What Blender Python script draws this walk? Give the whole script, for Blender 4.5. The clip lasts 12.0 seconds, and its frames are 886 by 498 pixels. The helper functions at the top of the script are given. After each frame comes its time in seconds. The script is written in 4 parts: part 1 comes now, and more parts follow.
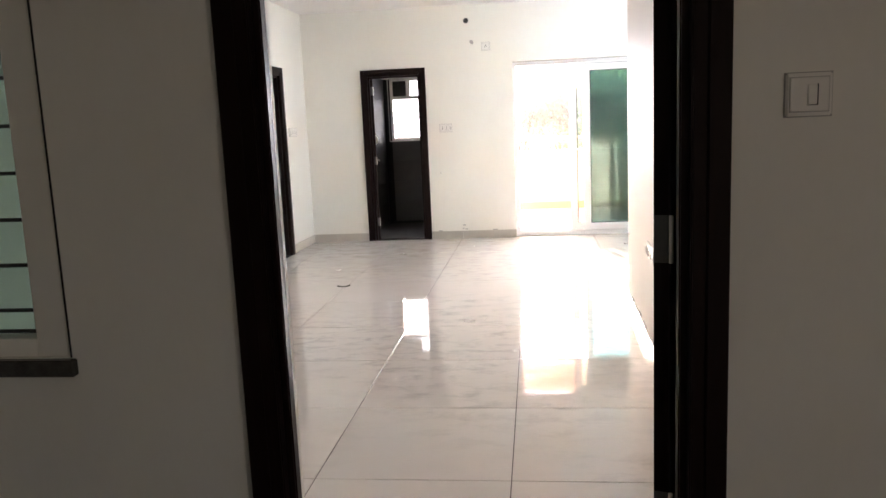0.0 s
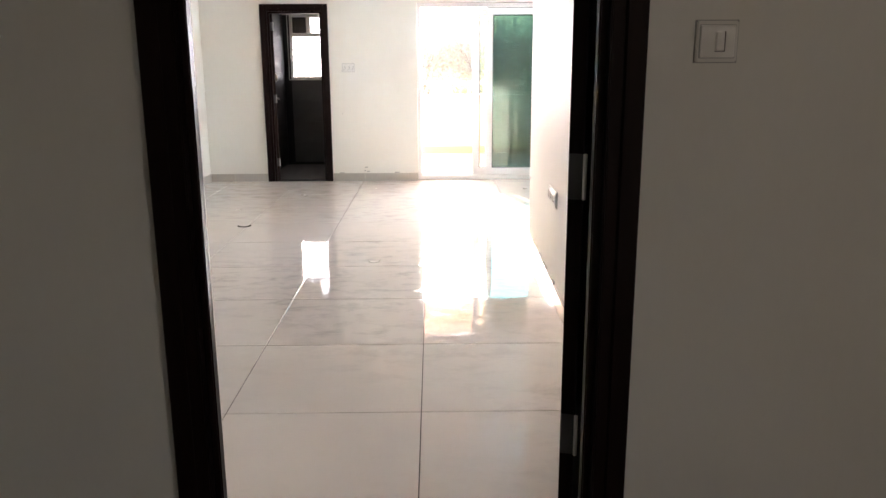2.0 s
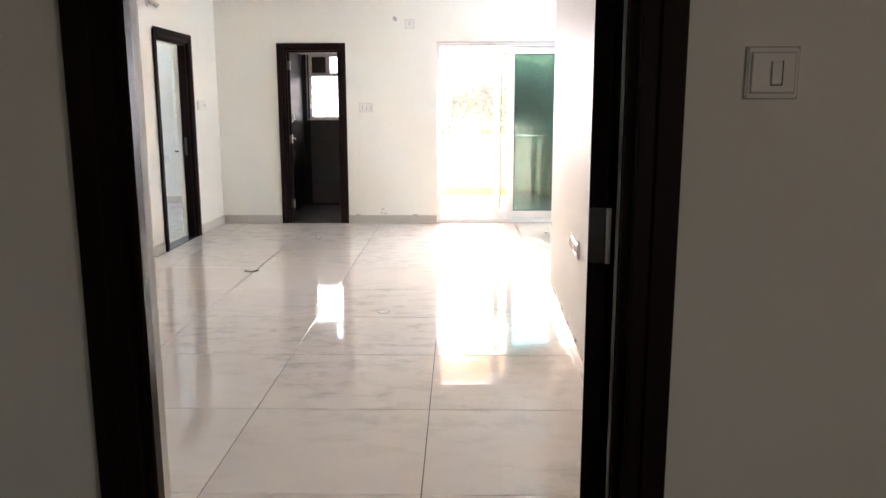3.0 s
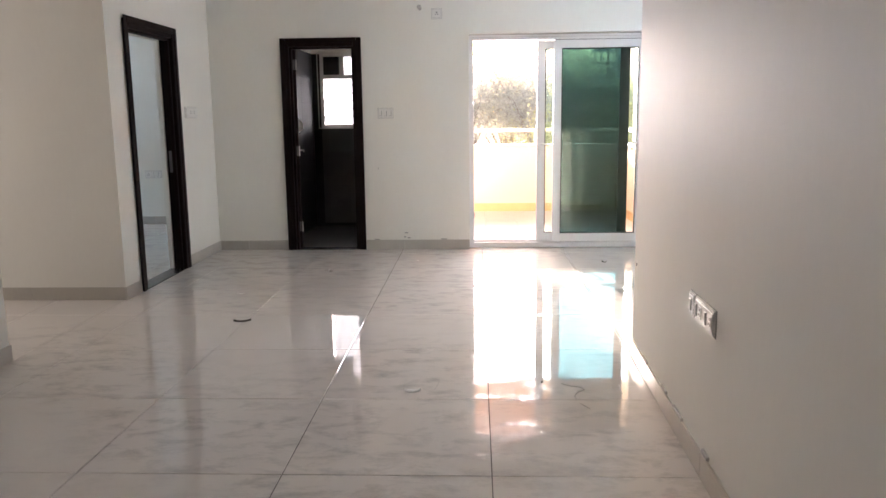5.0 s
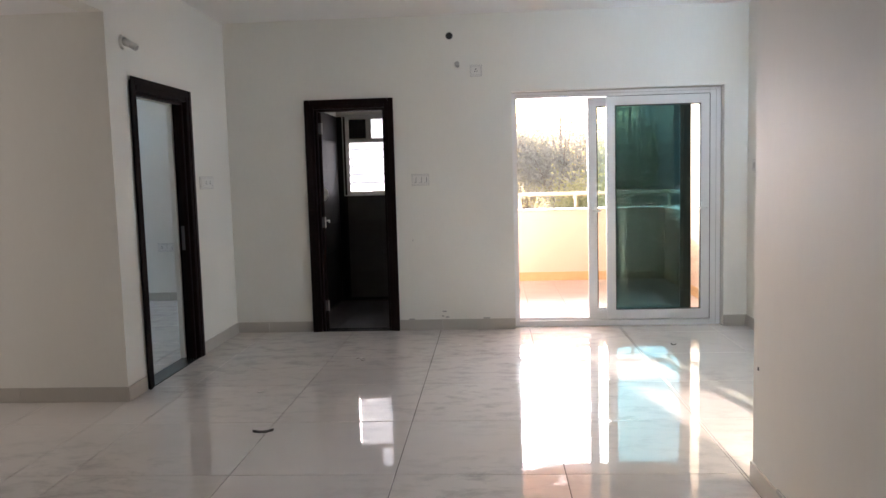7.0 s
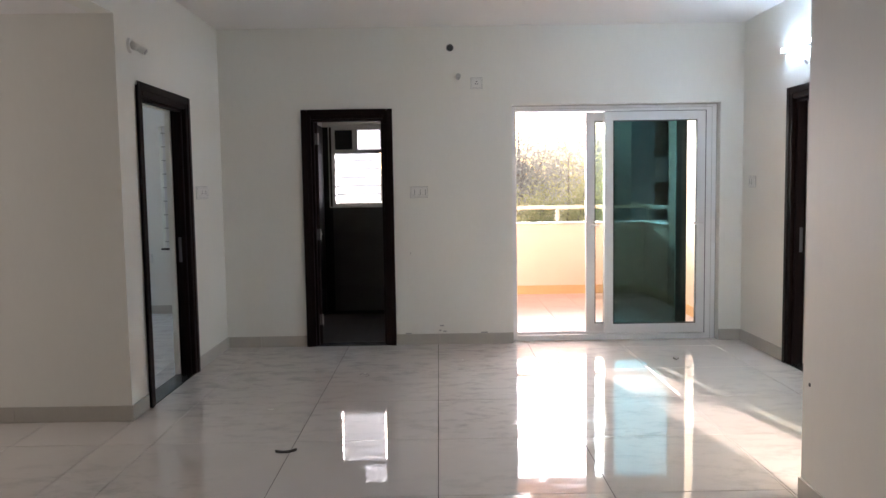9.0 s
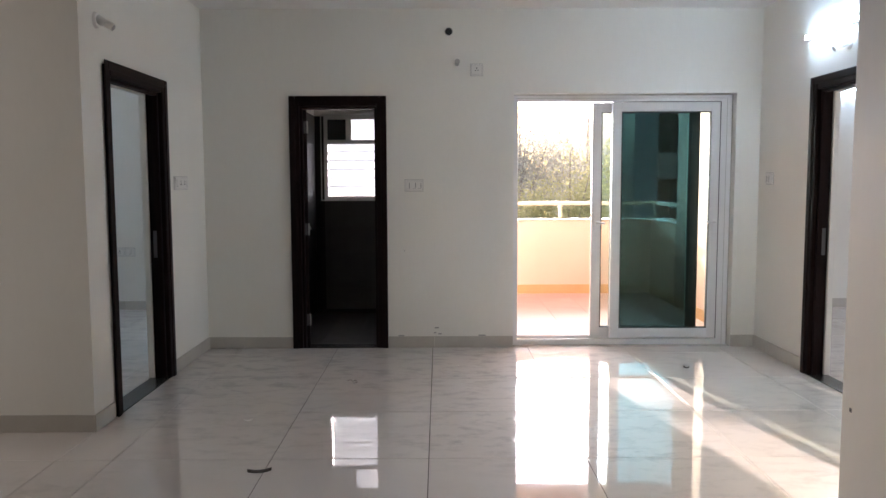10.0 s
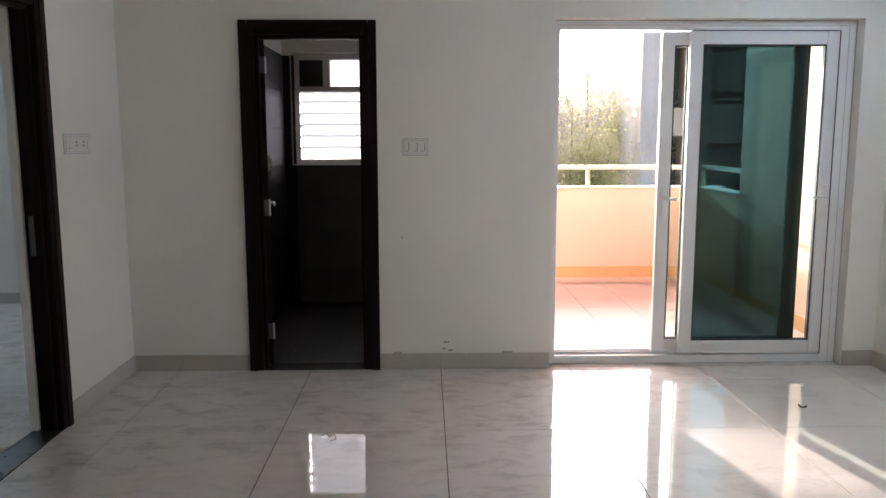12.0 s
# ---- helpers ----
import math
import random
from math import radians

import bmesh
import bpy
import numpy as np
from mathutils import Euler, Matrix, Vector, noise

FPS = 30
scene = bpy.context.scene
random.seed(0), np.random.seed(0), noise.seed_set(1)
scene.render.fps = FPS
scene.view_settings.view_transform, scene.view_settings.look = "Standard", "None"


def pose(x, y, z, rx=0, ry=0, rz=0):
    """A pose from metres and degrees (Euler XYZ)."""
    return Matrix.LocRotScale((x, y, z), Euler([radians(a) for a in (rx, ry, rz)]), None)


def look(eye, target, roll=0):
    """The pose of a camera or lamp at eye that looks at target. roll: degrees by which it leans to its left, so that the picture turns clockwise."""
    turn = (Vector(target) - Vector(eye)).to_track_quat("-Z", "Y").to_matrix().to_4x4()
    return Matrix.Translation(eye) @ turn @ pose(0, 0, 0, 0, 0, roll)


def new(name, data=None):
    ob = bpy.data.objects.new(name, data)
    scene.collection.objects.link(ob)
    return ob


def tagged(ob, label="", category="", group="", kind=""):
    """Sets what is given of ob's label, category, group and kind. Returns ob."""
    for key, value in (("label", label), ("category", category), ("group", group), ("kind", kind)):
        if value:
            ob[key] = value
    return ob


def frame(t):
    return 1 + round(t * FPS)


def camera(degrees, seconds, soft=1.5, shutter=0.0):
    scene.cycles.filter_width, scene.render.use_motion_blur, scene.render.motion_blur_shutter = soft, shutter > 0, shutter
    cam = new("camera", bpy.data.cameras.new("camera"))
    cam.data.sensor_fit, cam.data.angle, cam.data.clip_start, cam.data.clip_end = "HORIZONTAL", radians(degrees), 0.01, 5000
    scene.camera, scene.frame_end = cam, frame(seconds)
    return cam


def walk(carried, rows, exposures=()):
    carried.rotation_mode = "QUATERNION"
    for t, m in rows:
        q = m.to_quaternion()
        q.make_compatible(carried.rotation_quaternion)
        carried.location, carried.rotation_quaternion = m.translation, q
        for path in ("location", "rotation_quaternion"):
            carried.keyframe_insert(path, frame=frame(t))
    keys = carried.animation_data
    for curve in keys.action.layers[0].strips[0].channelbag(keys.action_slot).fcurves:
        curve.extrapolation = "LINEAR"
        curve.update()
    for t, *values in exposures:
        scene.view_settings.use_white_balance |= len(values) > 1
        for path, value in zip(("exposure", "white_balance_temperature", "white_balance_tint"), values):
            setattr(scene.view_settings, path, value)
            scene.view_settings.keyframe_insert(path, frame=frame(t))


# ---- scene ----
cam = camera(59.3, 12.0)
PATH = [
    (0, (2.809, -9.502, 1.401), (2.568, -7.542, 1.087), -2.5),
    (0.5, (2.728, -9.645, 1.375), (2.622, -7.703, 0.906), -2.4),
    (1, (2.719, -9.712, 1.369), (2.7, -7.791, 0.81), -1.7),
    (1.5, (2.725, -9.707, 1.359), (2.748, -7.784, 0.809), -1.2),
    (2, (2.741, -9.554, 1.38), (2.765, -7.607, 0.922), -0.3),
    (2.5, (2.811, -9.42, 1.395), (2.806, -7.458, 1.003), -0.2),
    (3, (2.816, -9.189, 1.37), (2.777, -7.222, 1.011), -0.1),
    (4.8, (2.643, -7.876, 1.313), (2.557, -5.907, 0.969), -0.4),
    (5, (2.632, -7.749, 1.344), (2.545, -5.78, 1.004), -0.7),
    (5.5, (2.614, -7.449, 1.401), (2.51, -5.475, 1.095), -1.0),
    (6, (2.556, -7.252, 1.441), (2.436, -5.274, 1.175), -1.1),
    (6.5, (2.472, -7.064, 1.414), (2.335, -5.08, 1.202), -1.4),
    (7, (2.366, -6.932, 1.401), (2.239, -4.945, 1.212), -1.6),
    (9, (1.908, -6.862, 1.411), (1.917, -4.868, 1.251), -0.9),
    (9.5, (1.884, -6.738, 1.397), (1.897, -4.745, 1.229), -0.3),
    (10, (1.941, -6.442, 1.404), (1.951, -4.45, 1.229), -0.2),
    (10.5, (1.913, -6.07, 1.375), (1.924, -4.08, 1.181), -0.2),
    (11, (1.9, -5.649, 1.383), (1.914, -3.66, 1.169), -0.2),
    (11.5, (1.888, -5.165, 1.391), (1.914, -3.18, 1.149), -0.2),
    (12, (1.798, -4.647, 1.422), (1.841, -2.668, 1.138), -0.1),
]
EXPOSURES = [(0, 3.65, 6500, 21), (3.2, 3.65, 6450, 21), (4.8, 2.8, 6400, 22), (6.5, 2.3, 6250, 21), (9, 2.15, 6200, 21), (12, 1.95, 6150, 21)]
walk(cam, [(t, look(eye, target, roll)) for t, eye, target, roll in PATH], EXPOSURES)

# ---- world, sun, exposure ----
world = bpy.data.worlds.new("world")
scene.world = world
world.use_nodes = True
SUN_EL, SUN_AZ = radians(11.8), radians(-12.2)
wn = world.node_tree
sky = wn.nodes.new("ShaderNodeTexSky")
sky.sky_type = "NISHITA"
sky.sun_disc = False
sky.sun_elevation, sky.sun_rotation = SUN_EL, SUN_AZ
sky.air_density, sky.dust_density = 1.0, 5.0
wn.links.new(sky.outputs[0], wn.nodes["Background"].inputs[0])
wn.nodes["Background"].inputs[1].default_value = 0.15
sun = new("sun", bpy.data.lights.new("sun", "SUN"))
sun.data.energy, sun.data.angle, sun.data.color = 3.4, radians(0.8), (1.0, 0.86, 0.70)
sun_dir = Vector((math.sin(SUN_AZ) * math.cos(SUN_EL), math.cos(SUN_AZ) * math.cos(SUN_EL), math.sin(SUN_EL)))
sun.matrix_world = look(sun_dir * 60, (0, 0, 0))
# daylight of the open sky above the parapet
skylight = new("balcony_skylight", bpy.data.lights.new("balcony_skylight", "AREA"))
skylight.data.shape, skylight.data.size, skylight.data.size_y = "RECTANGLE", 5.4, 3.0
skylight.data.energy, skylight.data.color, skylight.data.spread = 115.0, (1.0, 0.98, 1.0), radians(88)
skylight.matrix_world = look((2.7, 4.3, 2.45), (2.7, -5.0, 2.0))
# added fill lamp at an unseen lobby side slot, lifts the dark lobby
lobby_fill = new("lobby_fill_lamp", bpy.data.lights.new("lobby_fill_lamp", "AREA"))
lobby_fill.data.shape, lobby_fill.data.size, lobby_fill.data.size_y = "RECTANGLE", 0.4, 2.2
lobby_fill.data.energy, lobby_fill.data.color = 0.72, (1.0, 0.82, 0.60)
lobby_fill.matrix_world = look((5.36, -11.2, 1.4), (0.5, -8.8, 1.3))
# added fill lamp at an unseen window opening, brightens the right bedroom
bedroom_fill = new("bedroom_fill", bpy.data.lights.new("bedroom_fill", "AREA"))
bedroom_fill.data.shape, bedroom_fill.data.size, bedroom_fill.data.size_y = "RECTANGLE", 1.2, 1.2
bedroom_fill.data.energy, bedroom_fill.data.color = 9.0, (0.97, 0.98, 1.0)
bedroom_fill.matrix_world = look((8.96, -2.25, 1.45), (5.0, -0.5, 1.0))
# added fill lamp before the closed passage end, brightens passage and partition
passage_fill = new("passage_fill_lamp", bpy.data.lights.new("passage_fill_lamp", "AREA"))
passage_fill.data.shape, passage_fill.data.size, passage_fill.data.size_y = "RECTANGLE", 1.35, 2.2
passage_fill.data.energy, passage_fill.data.color = 3.3, (1.0, 0.93, 0.85)
passage_fill.matrix_world = look((-2.96, -2.9, 1.2), (2.0, -3.6, 1.0))

# ---- materials ----
def nodes_of(name):
    m = bpy.data.materials.new(name)
    m.use_nodes = True
    return m, m.node_tree, m.node_tree.nodes["Principled BSDF"]


def surface(name, color, rough=0.6, metal=0.0, vary=0.06, scale=3.0, fine=60.0, bump=0.02, spec=0.5, random_piece=0.0, stretch=(1, 1, 1), dark=None, dark_amount=0.0):
    """A paint, stone, wood or plastic: base colour varied at two scales, with fine relief."""
    m, nt, b = nodes_of(name)
    tc = nt.nodes.new("ShaderNodeTexCoord")
    mp = nt.nodes.new("ShaderNodeMapping")
    mp.inputs["Scale"].default_value = stretch
    nt.links.new(tc.outputs["Object"], mp.inputs[0])
    n1 = nt.nodes.new("ShaderNodeTexNoise")
    n1.inputs["Scale"].default_value, n1.inputs["Detail"].default_value = scale, 5
    n2 = nt.nodes.new("ShaderNodeTexNoise")
    n2.inputs["Scale"].default_value, n2.inputs["Detail"].default_value = fine, 3
    for n in (n1, n2):
        nt.links.new(mp.outputs[0], n.inputs["Vector"])
    add = nt.nodes.new("ShaderNodeMath")
    add.operation = "MULTIPLY_ADD"
    nt.links.new(n2.outputs[0], add.inputs[0])
    add.inputs[1].default_value = 0.35
    nt.links.new(n1.outputs[0], add.inputs[2])
    ramp = nt.nodes.new("ShaderNodeMapRange")
    ramp.inputs["From Min"].default_value, ramp.inputs["From Max"].default_value = 0.42, 0.92
    ramp.inputs["To Min"].default_value, ramp.inputs["To Max"].default_value = 1 - vary, 1 + vary
    nt.links.new(add.outputs[0], ramp.inputs[0])
    out = ramp.outputs[0]
    if random_piece:
        oi = nt.nodes.new("ShaderNodeObjectInfo")
        mr = nt.nodes.new("ShaderNodeMapRange")
        mr.inputs["To Min"].default_value, mr.inputs["To Max"].default_value = 1 - random_piece, 1 + random_piece
        nt.links.new(oi.outputs["Random"], mr.inputs[0])
        mul = nt.nodes.new("ShaderNodeMath")
        mul.operation = "MULTIPLY"
        nt.links.new(out, mul.inputs[0])
        nt.links.new(mr.outputs[0], mul.inputs[1])
        out = mul.outputs[0]
    vm = nt.nodes.new("ShaderNodeVectorMath")
    vm.operation = "SCALE"
    vm.inputs[0].default_value = color
    nt.links.new(out, vm.inputs["Scale"])
    col = vm.outputs[0]
    if dark is not None:
        n3 = nt.nodes.new("ShaderNodeTexNoise")
        n3.inputs["Scale"].default_value, n3.inputs["Detail"].default_value, n3.inputs["Distortion"].default_value = scale * 0.8, 8, 1.5
        nt.links.new(mp.outputs[0], n3.inputs["Vector"])
        r3 = nt.nodes.new("ShaderNodeMapRange")
        r3.inputs["From Min"].default_value, r3.inputs["From Max"].default_value = 0.5, 0.78
        r3.inputs["To Max"].default_value = dark_amount
        nt.links.new(n3.outputs[0], r3.inputs[0])
        mx = nt.nodes.new("ShaderNodeMix")
        mx.data_type = "RGBA"
        nt.links.new(r3.outputs[0], mx.inputs[0])
        nt.links.new(col, mx.inputs[6])
        mx.inputs[7].default_value = (*dark, 1)
        col = mx.outputs[2]
    nt.links.new(col, b.inputs["Base Color"])
    b.inputs["Roughness"].default_value, b.inputs["Metallic"].default_value = rough, metal
    b.inputs["Specular IOR Level"].default_value = spec
    if bump:
        bp = nt.nodes.new("ShaderNodeBump")
        bp.inputs["Strength"].default_value, bp.inputs["Distance"].default_value = bump, 0.01
        nt.links.new(add.outputs[0], bp.inputs["Height"])
        nt.links.new(bp.outputs[0], b.inputs["Normal"])
    return m


def floor_tile_material(name, color, vein, smudge):
    """Polished vitrified tile: ivory ground, soft grey clouding, dusty marks that dull the polish."""
    m, nt, b = nodes_of(name)
    geo = nt.nodes.new("ShaderNodeNewGeometry")
    oi = nt.nodes.new("ShaderNodeObjectInfo")
    off = nt.nodes.new("ShaderNodeVectorMath")
    off.operation = "MULTIPLY_ADD"
    comb = nt.nodes.new("ShaderNodeCombineXYZ")
    nt.links.new(oi.outputs["Random"], comb.inputs[2])
    off.inputs[1].default_value = (0, 0, 9)
    nt.links.new(comb.outputs[0], off.inputs[0])
    nt.links.new(geo.outputs["Position"], off.inputs[2])
    n1 = nt.nodes.new("ShaderNodeTexNoise")
    n1.inputs["Scale"].default_value, n1.inputs["Detail"].default_value, n1.inputs["Distortion"].default_value = 1.6, 6, 0.35
    nt.links.new(off.outputs[0], n1.inputs["Vector"])
    r1 = nt.nodes.new("ShaderNodeMapRange")
    r1.inputs["From Min"].default_value, r1.inputs["From Max"].default_value = 0.40, 0.75
    r1.inputs["To Max"].default_value = 0.30
    nt.links.new(n1.outputs[0], r1.inputs[0])
    mx = nt.nodes.new("ShaderNodeMix")
    mx.data_type = "RGBA"
    mx.inputs[6].default_value, mx.inputs[7].default_value = (*color, 1), (*vein, 1)
    nt.links.new(r1.outputs[0], mx.inputs[0])
    # dried mop marks and footprints, drawn out along the walk
    mp = nt.nodes.new("ShaderNodeMapping")
    mp.inputs["Scale"].default_value = (5.0, 9.0, 1)
    nt.links.new(geo.outputs["Position"], mp.inputs[0])
    n2 = nt.nodes.new("ShaderNodeTexNoise")
    n2.inputs["Scale"].default_value, n2.inputs["Detail"].default_value, n2.inputs["Distortion"].default_value = 1.0, 10, 0.3
    n2.inputs["Roughness"].default_value = 0.68
    nt.links.new(mp.outputs[0], n2.inputs["Vector"])
    big = nt.nodes.new("ShaderNodeTexNoise")
    big.inputs["Scale"].default_value, big.inputs["Detail"].default_value = 0.55, 2
    nt.links.new(geo.outputs["Position"], big.inputs["Vector"])
    rb = nt.nodes.new("ShaderNodeMapRange")
    rb.inputs["From Min"].default_value, rb.inputs["From Max"].default_value = 0.40, 0.58
    nt.links.new(big.outputs[0], rb.inputs[0])
    r2 = nt.nodes.new("ShaderNodeMapRange")
    r2.inputs["From Min"].default_value, r2.inputs["From Max"].default_value = 0.48, 0.70
    nt.links.new(n2.outputs[0], r2.inputs[0])
    mk = nt.nodes.new("ShaderNodeMath")
    mk.operation = "MULTIPLY"
    nt.links.new(r2.outputs[0], mk.inputs[0])
    nt.links.new(rb.outputs[0], mk.inputs[1])
    half = nt.nodes.new("ShaderNodeMath")
    half.operation = "MULTIPLY"
    half.inputs[1].default_value = 0.55
    nt.links.new(mk.outputs[0], half.inputs[0])
    mx2 = nt.nodes.new("ShaderNodeMix")
    mx2.data_type = "RGBA"
    mx2.inputs[7].default_value = (*smudge, 1)
    nt.links.new(half.outputs[0], mx2.inputs[0])
    nt.links.new(mx.outputs[2], mx2.inputs[6])
    nt.links.new(mx2.outputs[2], b.inputs["Base Color"])
    rr = nt.nodes.new("ShaderNodeMapRange")
    rr.inputs["To Min"].default_value, rr.inputs["To Max"].default_value = 0.02, 0.22
    nt.links.new(mk.outputs[0], rr.inputs[0])
    nt.links.new(rr.outputs[0], b.inputs["Roughness"])
    b.inputs["IOR"].default_value = 1.55
    return m


def wood_material(name, a, c, rough=0.42):
    m, nt, b = nodes_of(name)
    tc = nt.nodes.new("ShaderNodeTexCoord")
    mp = nt.nodes.new("ShaderNodeMapping")
    mp.inputs["Scale"].default_value = (22, 22, 1.2)
    nt.links.new(tc.outputs["Object"], mp.inputs[0])
    n = nt.nodes.new("ShaderNodeTexNoise")
    n.inputs["Scale"].default_value, n.inputs["Detail"].default_value, n.inputs["Distortion"].default_value = 2.0, 7, 0.6
    nt.links.new(mp.outputs[0], n.inputs["Vector"])
    mx = nt.nodes.new("ShaderNodeMix")
    mx.data_type = "RGBA"
    mx.inputs[6].default_value, mx.inputs[7].default_value = (*a, 1), (*c, 1)
    nt.links.new(n.outputs[0], mx.inputs[0])
    nt.links.new(mx.outputs[2], b.inputs["Base Color"])
    b.inputs["Roughness"].default_value = rough
    b.inputs["Specular IOR Level"].default_value = 0.1
    bp = nt.nodes.new("ShaderNodeBump")
    bp.inputs["Strength"].default_value, bp.inputs["Distance"].default_value = 0.12, 0.004
    nt.links.new(n.outputs[0], bp.inputs["Height"])
    nt.links.new(bp.outputs[0], b.inputs["Normal"])
    return m


def pane_material(name, tint):
    """Solar-control glass: a see-through tint with a clear gloss on it."""
    m = bpy.data.materials.new(name)
    m.use_nodes = True
    nt = m.node_tree
    nt.nodes.remove(nt.nodes["Principled BSDF"])
    t = nt.nodes.new("ShaderNodeBsdfTransparent")
    t.inputs[0].default_value = (*tint, 1)
    g = nt.nodes.new("ShaderNodeBsdfGlossy")
    g.inputs["Roughness"].default_value = 0.01
    f = nt.nodes.new("ShaderNodeFresnel")
    f.inputs[0].default_value = 1.28
    mx = nt.nodes.new("ShaderNodeMixShader")
    nt.links.new(f.outputs[0], mx.inputs[0])
    nt.links.new(t.outputs[0], mx.inputs[1])
    nt.links.new(g.outputs[0], mx.inputs[2])
    nt.links.new(mx.outputs[0], nt.nodes["Material Output"].inputs[0])
    return m


def frosted_material(name, color, clear=0.25):
    m = bpy.data.materials.new(name)
    m.use_nodes = True
    nt = m.node_tree
    nt.nodes.remove(nt.nodes["Principled BSDF"])
    a = nt.nodes.new("ShaderNodeBsdfTranslucent")
    a.inputs[0].default_value = (*color, 1)
    c = nt.nodes.new("ShaderNodeBsdfGlossy")
    c.inputs["Roughness"].default_value = 0.25
    c.inputs[0].default_value = (0.8, 0.8, 0.8, 1)
    mx = nt.nodes.new("ShaderNodeMixShader")
    mx.inputs[0].default_value = 0.06
    nt.links.new(a.outputs[0], mx.inputs[1])
    nt.links.new(c.outputs[0], mx.inputs[2])
    t = nt.nodes.new("ShaderNodeBsdfTransparent")
    t.inputs[0].default_value = (*color, 1)
    mx2 = nt.nodes.new("ShaderNodeMixShader")
    mx2.inputs[0].default_value = clear
    nt.links.new(mx.outputs[0], mx2.inputs[1])
    nt.links.new(t.outputs[0], mx2.inputs[2])
    nt.links.new(mx2.outputs[0], nt.nodes["Material Output"].inputs[0])
    return m


def glow_material(name, color, strength):
    m, nt, b = nodes_of(name)
    b.inputs["Base Color"].default_value = (0.9, 0.9, 0.9, 1)
    b.inputs["Emission Color"].default_value = (*color, 1)
    b.inputs["Emission Strength"].default_value = strength
    return m


def leaf_material(name, a, c):
    m, nt, b = nodes_of(name)
    geo = nt.nodes.new("ShaderNodeNewGeometry")
    mx = nt.nodes.new("ShaderNodeMix")
    mx.data_type = "RGBA"
    mx.inputs[6].default_value, mx.inputs[7].default_value = (*a, 1), (*c, 1)
    nt.links.new(geo.outputs["Random Per Island"], mx.inputs[0])
    nt.links.new(mx.outputs[2], b.inputs["Base Color"])
    b.inputs["Roughness"].default_value = 0.55
    tr = nt.nodes.new("ShaderNodeBsdfTranslucent")
    nt.links.new(mx.outputs[2], tr.inputs[0])
    ms = nt.nodes.new("ShaderNodeMixShader")
    ms.inputs[0].default_value = 0.7
    nt.links.new(b.outputs[0], ms.inputs[1])
    nt.links.new(tr.outputs[0], ms.inputs[2])
    nt.links.new(ms.outputs[0], nt.nodes["Material Output"].inputs[0])
    return m


M_PAINT = surface("wall_paint", (0.82, 0.808, 0.748), 0.62, vary=0.025, scale=1.6, fine=45, bump=0.05, stretch=(1, 1, 0.35))
M_CEIL = surface("ceiling_paint", (0.86, 0.85, 0.83), 0.7, vary=0.02, scale=1.0, fine=30, bump=0.03)
M_TILE = floor_tile_material("polished_tile", (0.74, 0.69, 0.64), (0.58, 0.55, 0.51), (0.27, 0.255, 0.24))
M_GROUT = surface("grout", (0.09, 0.08, 0.07), 0.9)
M_BASE = surface("skirting_tile", (0.50, 0.47, 0.42), 0.28, vary=0.05, scale=5, random_piece=0.04, bump=0.02)
M_WOOD = wood_material("dark_stained_wood", (0.006, 0.003, 0.0028), (0.018, 0.0085, 0.007))
M_UPVC = surface("white_upvc", (0.80, 0.80, 0.80), 0.3, vary=0.015, bump=0.0)
M_GASKET = surface("black_rubber", (0.012, 0.012, 0.012), 0.6, bump=0.0)
M_GLASS = pane_material("pale_green_glass", (0.86, 0.945, 0.915))
M_SCREEN = pane_material("dark_teal_screen", (0.17, 0.25, 0.28))
M_FROST = frosted_material("frosted_glass", (0.40, 0.42, 0.44), 0.0)
M_FROSTB = frosted_material("frosted_bluish_glass", (0.16, 0.22, 0.235), 0.0)
M_FROSTG = frosted_material("frosted_green_glass", (0.36, 0.43, 0.38), 0.1)
M_STEEL = surface("brushed_steel", (0.62, 0.61, 0.59), 0.32, 1.0, vary=0.05, fine=120, bump=0.01)
M_HINGE = surface("dull_steel", (0.11, 0.11, 0.11), 0.5, 0.6, vary=0.1, fine=90, bump=0.02)
M_PLASTIC = surface("white_plastic", (0.78, 0.77, 0.73), 0.35, vary=0.02, bump=0.0)
M_GREYP = surface("grey_plastic", (0.42, 0.41, 0.39), 0.4, vary=0.03, bump=0.0)
M_SMEAR = surface("floor_scuff", (0.40, 0.37, 0.34), 0.6, vary=0.1, bump=0.0)
# grey shared by the plates' drawn shadow lines and the cement smears
M_LINE_CEMENT = surface("shadow_line_and_cement", (0.40, 0.395, 0.38), 0.5, vary=0.02, bump=0.0)
M_BLACK = surface("dark_plastic", (0.015, 0.015, 0.016), 0.5, bump=0.0)
M_GRANITE = surface("dark_granite", (0.055, 0.053, 0.05), 0.25, vary=0.35, scale=30, fine=150, bump=0.02)
M_LSKIRT = surface("lobby_granite", (0.045, 0.043, 0.043), 0.3, vary=0.3, scale=20, fine=150, bump=0.02)
M_MARBLE = surface("threshold_marble", (0.60, 0.57, 0.53), 0.2, vary=0.08, scale=6, bump=0.02, dark=(0.2, 0.18, 0.16), dark_amount=0.5)
M_BTILE = surface("charcoal_tile", (0.022, 0.021, 0.021), 0.55, spec=0.25, vary=0.25, scale=8, fine=90, bump=0.05, random_piece=0.12)
M_GTILE = surface("grey_tile", (0.10, 0.098, 0.096), 0.35, vary=0.12, scale=6, fine=80, bump=0.03, random_piece=0.06)
M_BFLOOR = surface("bath_floor_tile", (0.06, 0.058, 0.056), 0.45, vary=0.25, scale=6, fine=60, bump=0.05, random_piece=0.06)
M_CREAM = surface("cream_exterior_paint", (0.74, 0.54, 0.42), 0.7, vary=0.04, scale=1.5, fine=50, bump=0.06)
M_PEACH = surface("peach_skirting", (0.64, 0.38, 0.18), 0.5, vary=0.06, scale=5)
